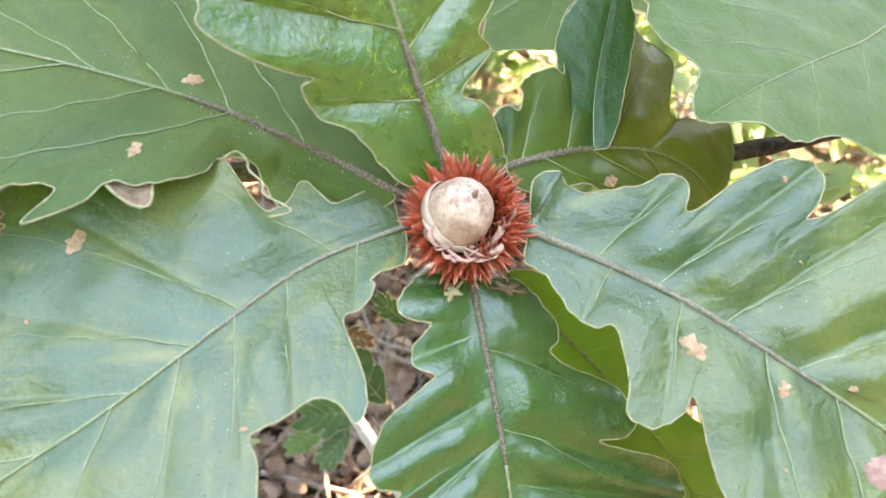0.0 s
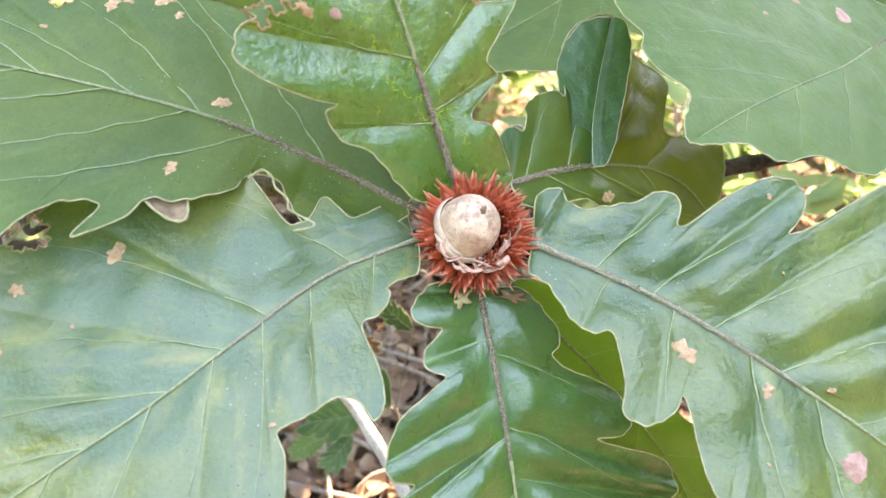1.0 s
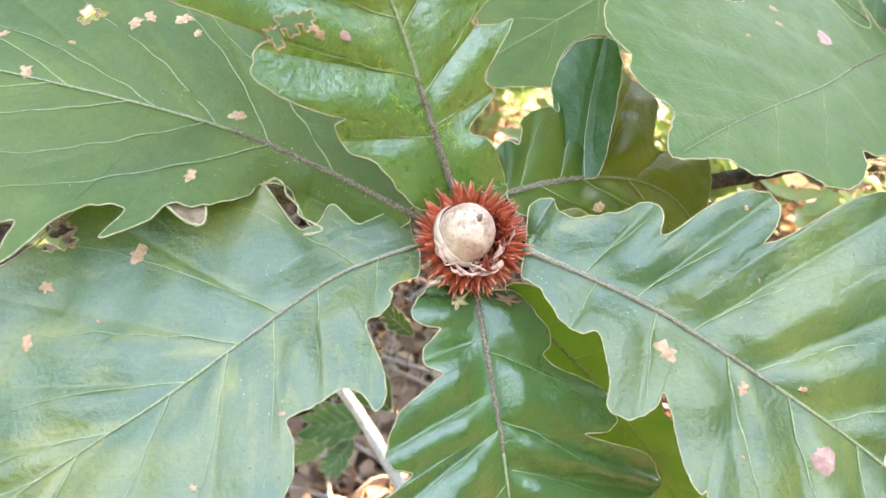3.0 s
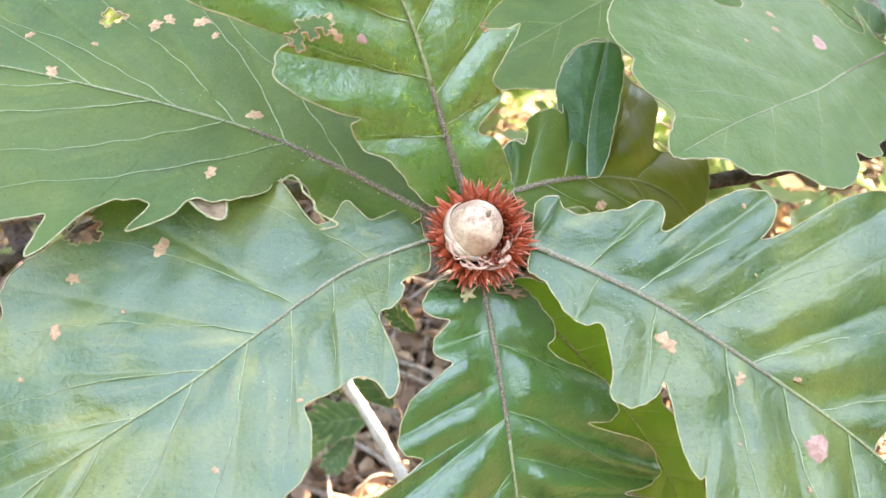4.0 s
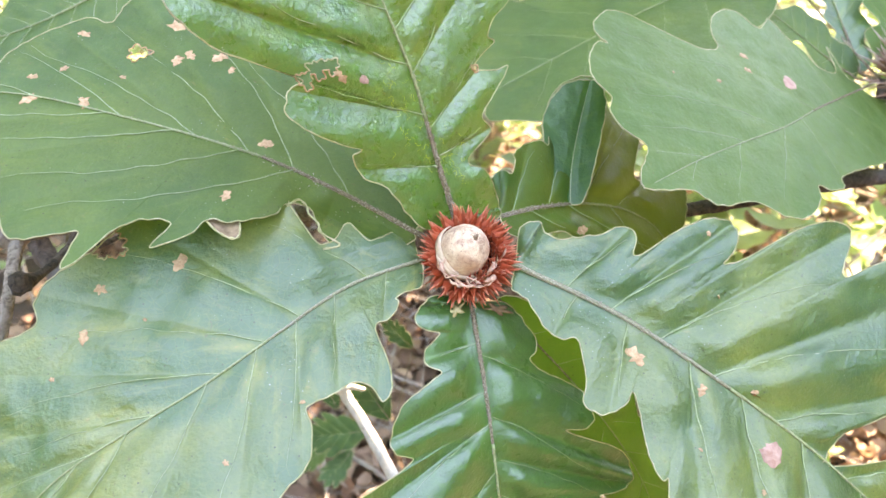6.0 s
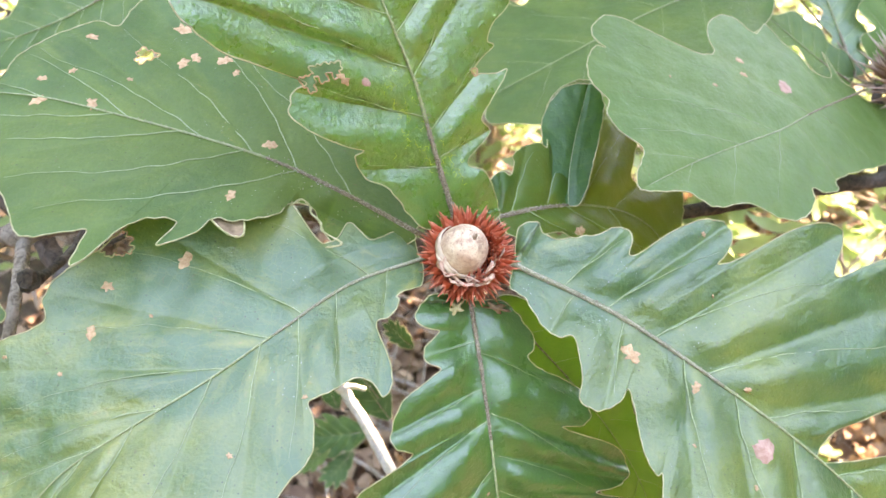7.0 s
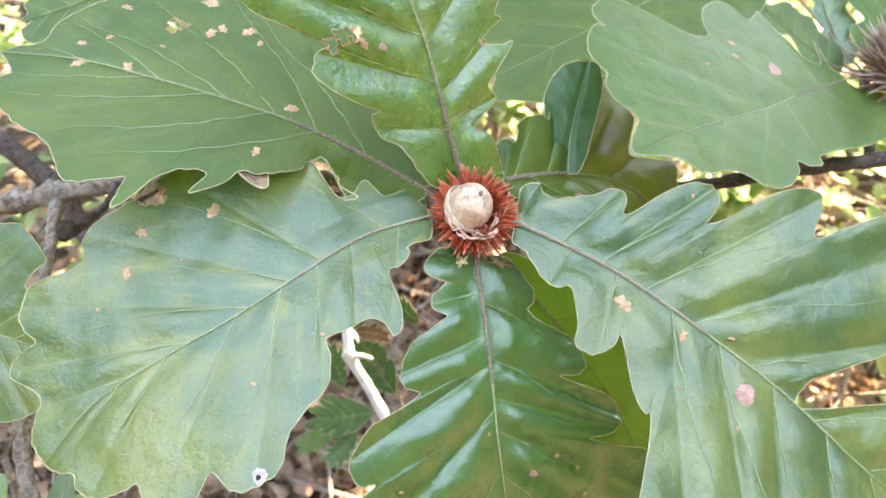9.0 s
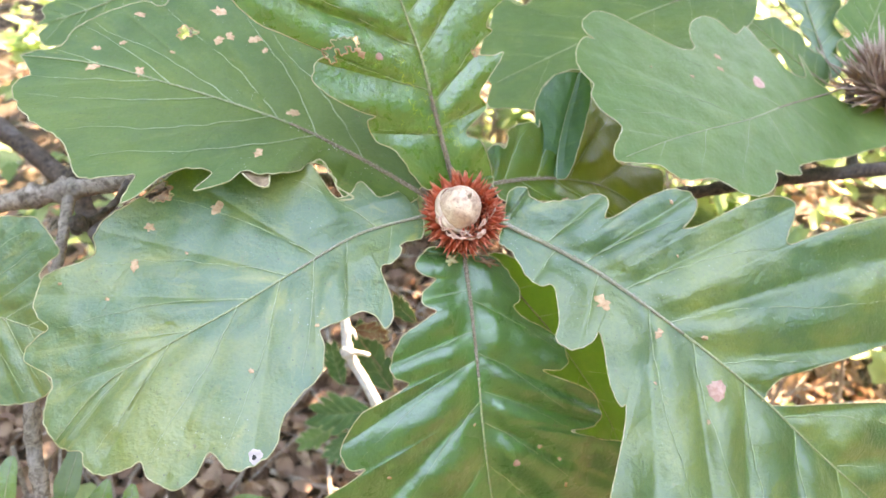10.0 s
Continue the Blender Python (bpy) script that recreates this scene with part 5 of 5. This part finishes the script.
put = []
for k in range(900):
    q = Vector((rng.gauss(0, 1), rng.gauss(0, 1), rng.gauss(0, 1))).normalized() * rng.random() ** 0.4
    put.append((kinds[rng.randrange(6)], pose(q.x * 0.62, q.y * 0.6, 0.92 + q.z * 0.24, rng.gauss(0, 35), rng.gauss(0, 35), rng.uniform(0, 360))))
tagged(part("foliage", scatter(put), SHADE_LEAF, bush), kind="stuff")
for k in range(5):
    a = k * 1.3
    part("stem", tube(spline([(0.02 * math.cos(a), 0.02 * math.sin(a), -0.02), (0.1 * math.cos(a), 0.08 * math.sin(a), 0.45), (0.3 * math.cos(a), 0.2 * math.sin(a), 0.95)], 12), np.linspace(0.009, 0.003, 12), 7, 0.2, k), BARK, bush)

for k, (x, y, h, n, size) in enumerate(((-0.26, 0.26, 0.43, 9, 0.05), (-0.20, 0.24, 0.40, 8, 0.045), (0.36, 0.62, 0.36, 12, 0.06), (0.5, 0.7, 0.3, 14, 0.06), (0.3, 0.85, 0.36, 14, 0.06))):
    seedling(x, y, 300 + k, h, n, size, "slender green sapling just behind the branch")

# low young leaves under the side shoot
def young_leaf(root, base, tip, half, material, seed, note):
    b, t = np.array(base, float), np.array(tip, float)
    along = t - b
    side = np.cross(along, (0.1, 0.25, 0.97))
    side /= np.linalg.norm(side)
    up = np.cross(side, along / np.linalg.norm(along))
    n, verts, faces = 15, [], []
    for i in range(n):
        k = i / (n - 1)
        h = half * math.sin(math.pi * (0.05 + 0.93 * k) ** 1.15) ** 0.6 * (1 + 0.12 * math.sin(9 * k + seed))
        for x in (-1.0, -0.55, 0.0, 0.55, 1.0):
            verts.append(b + along * k + side * x * h + up * (0.28 * abs(x) * h - 2.5 * (k - 0.4) ** 2 * half * 0.5))
    for i in range(n - 1):
        for j in range(4):
            a = i * 5 + j
            faces.append((a, a + 1, a + 6, a + 5))
    blade = part("blade", (np.array(verts) * MM, faces), material, root, note)
    part("midrib", tube(np.array([verts[i * 5 + 2] + up * 0.1 for i in range(n)]) * MM, np.linspace(0.45, 0.12, n) * MM, 6), PALE_RIB, blade)
    part("leaf_stalk", tube(spline([(b[0] * 0.9 - 14, -215, -95), (b + (b[0] * 0.9 - 14, -215, -95)) / 2 + (3, 4, 4), b], 9) * MM, 0.6 * MM, 6), PALE_RIB, blade)


young = thing("oak_sprout", ROSETTE, "young bright green oak sprout under the side shoot", "sprout")
limb("stem", [(-140, -215, -95), (-135, -300, -190), (-130, -480, -420), (-130, -620, -560)], (1.8, 2.2, 2.6, 3.0), BARK, young, 24, 8, 0.25, 41.0)
limb("stem", [(-194, -215, -95), (-165, -216, -96), (-140, -215, -95), (-90, -215, -95)], (0.9, 1.3, 1.6, 0.9), BARK, young, 20, 8, 0.25, 42.0)
for base, tip, half, mat, note in (((-196, -142, -70), (-194, -116, -68), 5.2, FRESH, "bright green young leaf"), ((-171, -140, -72), (-166, -108, -74), 5.6, MATURE, "darker green young leaf"),
                                   ((-154, -146, -70), (-149, -123, -66), 5.4, FRESH, "bright green young leaf"), ((-139, -148, -70), (-137.5, -124, -66), 4.4, FRESH, "bright green young leaf"),
                                   ((-104, -140, -70), (-72, -128, -66), 8.0, FRESH, "bright green young leaf"), ((-186, -142, -68), (-160, -133, -66), 4.6, FRESH, "bright green young leaf")):
    young_leaf(young, base, tip, half, mat, base[0], note)

# the bleached stick leaning behind the leaves, its colour whitened to look sunlit
stick = thing("dead_stick", ROSETTE, "bleached dead stick leaning from the ground, sunlit white put into its colour", "stick")
limb("shaft", [(-70, -40, -213), (-66, -52, -213), (-62.5, -69, -213), (-50, -87.5, -214), (-38, -107, -214), (-8, -160, -222), (60, -290, -300), (170, -480, -560)], (2.6, 2.9, 3.0, 3.2, 3.4, 3.6, 4, 5), PALE_STICK, stick, 70, 11, 0.1, 12.0)
limb("node", [(-66, -66, -212.5), (-63, -68, -211.5), (-59, -69, -211.5)], (3.0, 4.6, 2.6), PALE_STICK, stick, 10, 10, 0.5, 14.0)
limb("snag", [(-61, -68.5, -211), (-55, -67.5, -208), (-49, -68.5, -206)], (1.9, 1.5, 1.2), PALE_STICK, stick, 10, 7, 0.4, 13.0)
limb("flake", [(-63, -52, -210), (-60, -56, -209.5), (-58, -60, -210)], (0.4, 1.3, 0.4), PALE_STICK, stick, 8, 6, 0.5, 15.0)

# leaves of a low shoot that stands behind the stick
def lobed(base, tip, half, tilt=(0.0, 0.0), seed=0, lobes=4):
    """A leaf's numbers from its two ends and half its width; tilt leans the blade."""
    r = random.Random(seed)
    b, t = np.array(base[:2], float), np.array(tip[:2], float)
    along, rise = t - b, tip[2] - base[2]
    slope = along / along.dot(along) * rise + np.array((-along[1], along[0])) / np.linalg.norm(along) * tilt[0]
    c0 = base[2] - slope.dot(b)
    side = np.array((-along[1], along[0])) * 0.04
    ribs = [tuple(b + along * k + side * math.sin(2.6 * k)) for k in np.linspace(0, 1, 5)]

    def edge():
        out = [(0.03, half * 0.15)]
        for k in range(lobes):
            s0 = 0.12 + 0.78 * k / lobes
            reach = half * math.sin(math.pi * (0.2 + 0.62 * (k + 0.5) / lobes)) * r.uniform(0.88, 1.12)
            out += [(s0, reach * 0.74), (s0 + 0.22 / lobes, reach * 0.95), (s0 + 0.5 / lobes, reach), (s0 + 0.75 / lobes, reach * 0.92)]
        return out + [(0.95, half * 0.2)]

    veins = [(0.15 + 0.16 * k, 58 - 5 * k) for k in range(5)]
    return dict(rib=ribs, bend=(c0, 100 * slope[0], 100 * slope[1], tilt[1], 0.0, tilt[1]), slant=((95, 60, 45, 10), (95, 60, 45, 10)), port=edge(), star=edge(), veins=(veins, veins))


low_stem = thing("low_shoot", ROSETTE, "thin brown shoot of low oak leaves rising from the litter", "shoot")
limb("stem", [(-36, -100, -302), (-30, -130, -330), (-20, -230, -430), (-10, -400, -640)], (0.8, 1.2, 1.6, 2.2), BARK, low_stem, 24, 7, 0.25, 51.0)
limb("stem", [(-72, -150, -541), (-60, -175, -555), (-40, -260, -600), (-30, -380, -690)], (0.8, 1.2, 1.6, 2.2), BARK, low_stem, 24, 7, 0.25, 52.0)
UPPER, LOWER = (-36.0, -100.0, -302.0), (-72.0, -150.0, -541.0)
for k, (base, tip, half, tilt, mat, foot3, words) in enumerate((
        ((-39, -99, -300), (-66, -54, -282), 16, (0.25, 4), LOW, UPPER, "dark green oak leaf low behind the stick"),
        ((-72, -146, -540), (-124, -150, -532), 26, (-0.2, 3), LOW, LOWER, "broad dark green oak leaf low over the litter"),
        ((-88, -168, -556), (-113, -196, -556), 15, (0.2, 3), LOW, LOWER, "small dull green oak leaf low over the litter"),
        ((-24, -48, -260), (-40, -32, -250), 8, (0.2, 0), LOW, UPPER, "small dull green oak leaf low in the shade"),
        ((-86, -108, -400), (-97, -74, -390), 12, (-0.3, 3), LOW, UPPER, "dull green oak leaf low in the shade"),
        ((-112, -168, -556), (-146, -188, -560), 14, (0.3, 0), PALE, LOWER, "greyish green oak leaf low in the shade"),
        ((-67, -56, -272), (-44, -58, -264), 8, (0.4, 8), DEAD, UPPER, "shrivelled red-brown oak leaf low in the shade"))):
    oak_leaf(lobed(base, tip, half, tilt, 70 + k), words, mat, foot3, 0.8, 1.6, 0.4, 60.0 + k, "leaves of the low shoot", 0.6, 0.6)

dead = thing("dead_branch", ROSETTE, "dark brown dead branch behind the oak leaves", "branch")
limb("limb", [(-330, 80, -190), (-262, 45, -165), (-220, 20, -145), (-196, -2, -130), (-176, -30, -125), (-160, -60, -125), (-150, -160, -180), (-150, -420, -560)], (6, 5.5, 5.2, 5, 4.6, 4.2, 4, 4), DARK_BARK, dead, 60, 10, 0.3, 31.0)
limb("spur", [(-196, -2, -130), (-200, 20, -125), (-198, 45, -120)], (3.2, 2.8, 2.0), DARK_BARK, dead, 16, 8, 0.3, 32.0)

# unseen bough added on the sun's line to shade the leaves
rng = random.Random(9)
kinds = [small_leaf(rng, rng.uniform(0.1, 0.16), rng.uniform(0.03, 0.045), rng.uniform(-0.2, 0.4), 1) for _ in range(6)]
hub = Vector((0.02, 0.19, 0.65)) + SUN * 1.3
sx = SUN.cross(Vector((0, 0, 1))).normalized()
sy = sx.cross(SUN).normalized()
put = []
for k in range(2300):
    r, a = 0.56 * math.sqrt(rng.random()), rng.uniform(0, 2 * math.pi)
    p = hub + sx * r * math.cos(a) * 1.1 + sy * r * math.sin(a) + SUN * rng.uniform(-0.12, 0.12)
    # hole left in the leaves so the sun reaches the dead stick
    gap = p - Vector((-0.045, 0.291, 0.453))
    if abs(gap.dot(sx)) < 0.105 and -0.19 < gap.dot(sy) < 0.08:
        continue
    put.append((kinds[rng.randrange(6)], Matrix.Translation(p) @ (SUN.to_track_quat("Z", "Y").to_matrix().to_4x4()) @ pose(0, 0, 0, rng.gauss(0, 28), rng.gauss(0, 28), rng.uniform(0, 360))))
bough = thing("sun_block_bough", Matrix.Identity(4), "unseen leafy oak bough added to keep the sun off the branch", "bough")
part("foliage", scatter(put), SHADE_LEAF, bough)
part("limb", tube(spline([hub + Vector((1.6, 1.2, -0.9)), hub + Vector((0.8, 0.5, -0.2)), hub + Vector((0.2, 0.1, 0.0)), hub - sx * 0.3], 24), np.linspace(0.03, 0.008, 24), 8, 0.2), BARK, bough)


# unseen wood added to close the place all round and shape the sky light
rng = random.Random(33)
big = [small_leaf(rng, rng.uniform(0.5, 0.9), rng.uniform(0.2, 0.32), rng.uniform(-0.3, 0.4), 1) for _ in range(6)]
put = []
for k in range(12000):
    a, d = rng.uniform(0, 2 * math.pi), rng.uniform(6.5, 10.0)
    front = math.cos(a)
    # tall ahead, low behind the camera, to set how much sky the leaves reflect
    tall = 17.0 if front > 0.25 else 5.5 if front > -0.3 else 3.6
    z = rng.random() ** 1.15 * tall + 0.6 * noise.noise((math.cos(a) * 3, math.sin(a) * 3, 1.0))
    ahead = (SUN.x * math.sin(a) + SUN.y * math.cos(a)) / math.hypot(SUN.x, SUN.y)
    # opening left so the sun gets through to the undergrowth
    if ahead > 0.89 and z > 2.0 and (k % 14 or ahead > 0.98):
        continue
    put.append((big[rng.randrange(6)], pose(d * math.sin(a), d * math.cos(a), max(0.05, z), rng.uniform(20, 110), rng.uniform(-40, 40), rng.uniform(0, 360))))
for k in range(46):
    a, d = rng.uniform(0, 2 * math.pi), rng.uniform(6.5, 10.0)
    x, y = d * math.sin(a), d * math.cos(a)
    put.append((tuple((np.array(v), f) for v, f in [tube(spline([(0, 0, -0.3), (0.1, 0, 5), (rng.uniform(-0.4, 0.4), rng.uniform(-0.4, 0.4), 11)], 8), np.linspace(0.14, 0.06, 8), 8)])[0], pose(x, y, 0)))
woods = part("far_woods", scatter(put), SHADE_LEAF, None)
tagged(woods, "unseen dark green woodland added all round to shape the sky light", "woodland", kind="stuff")
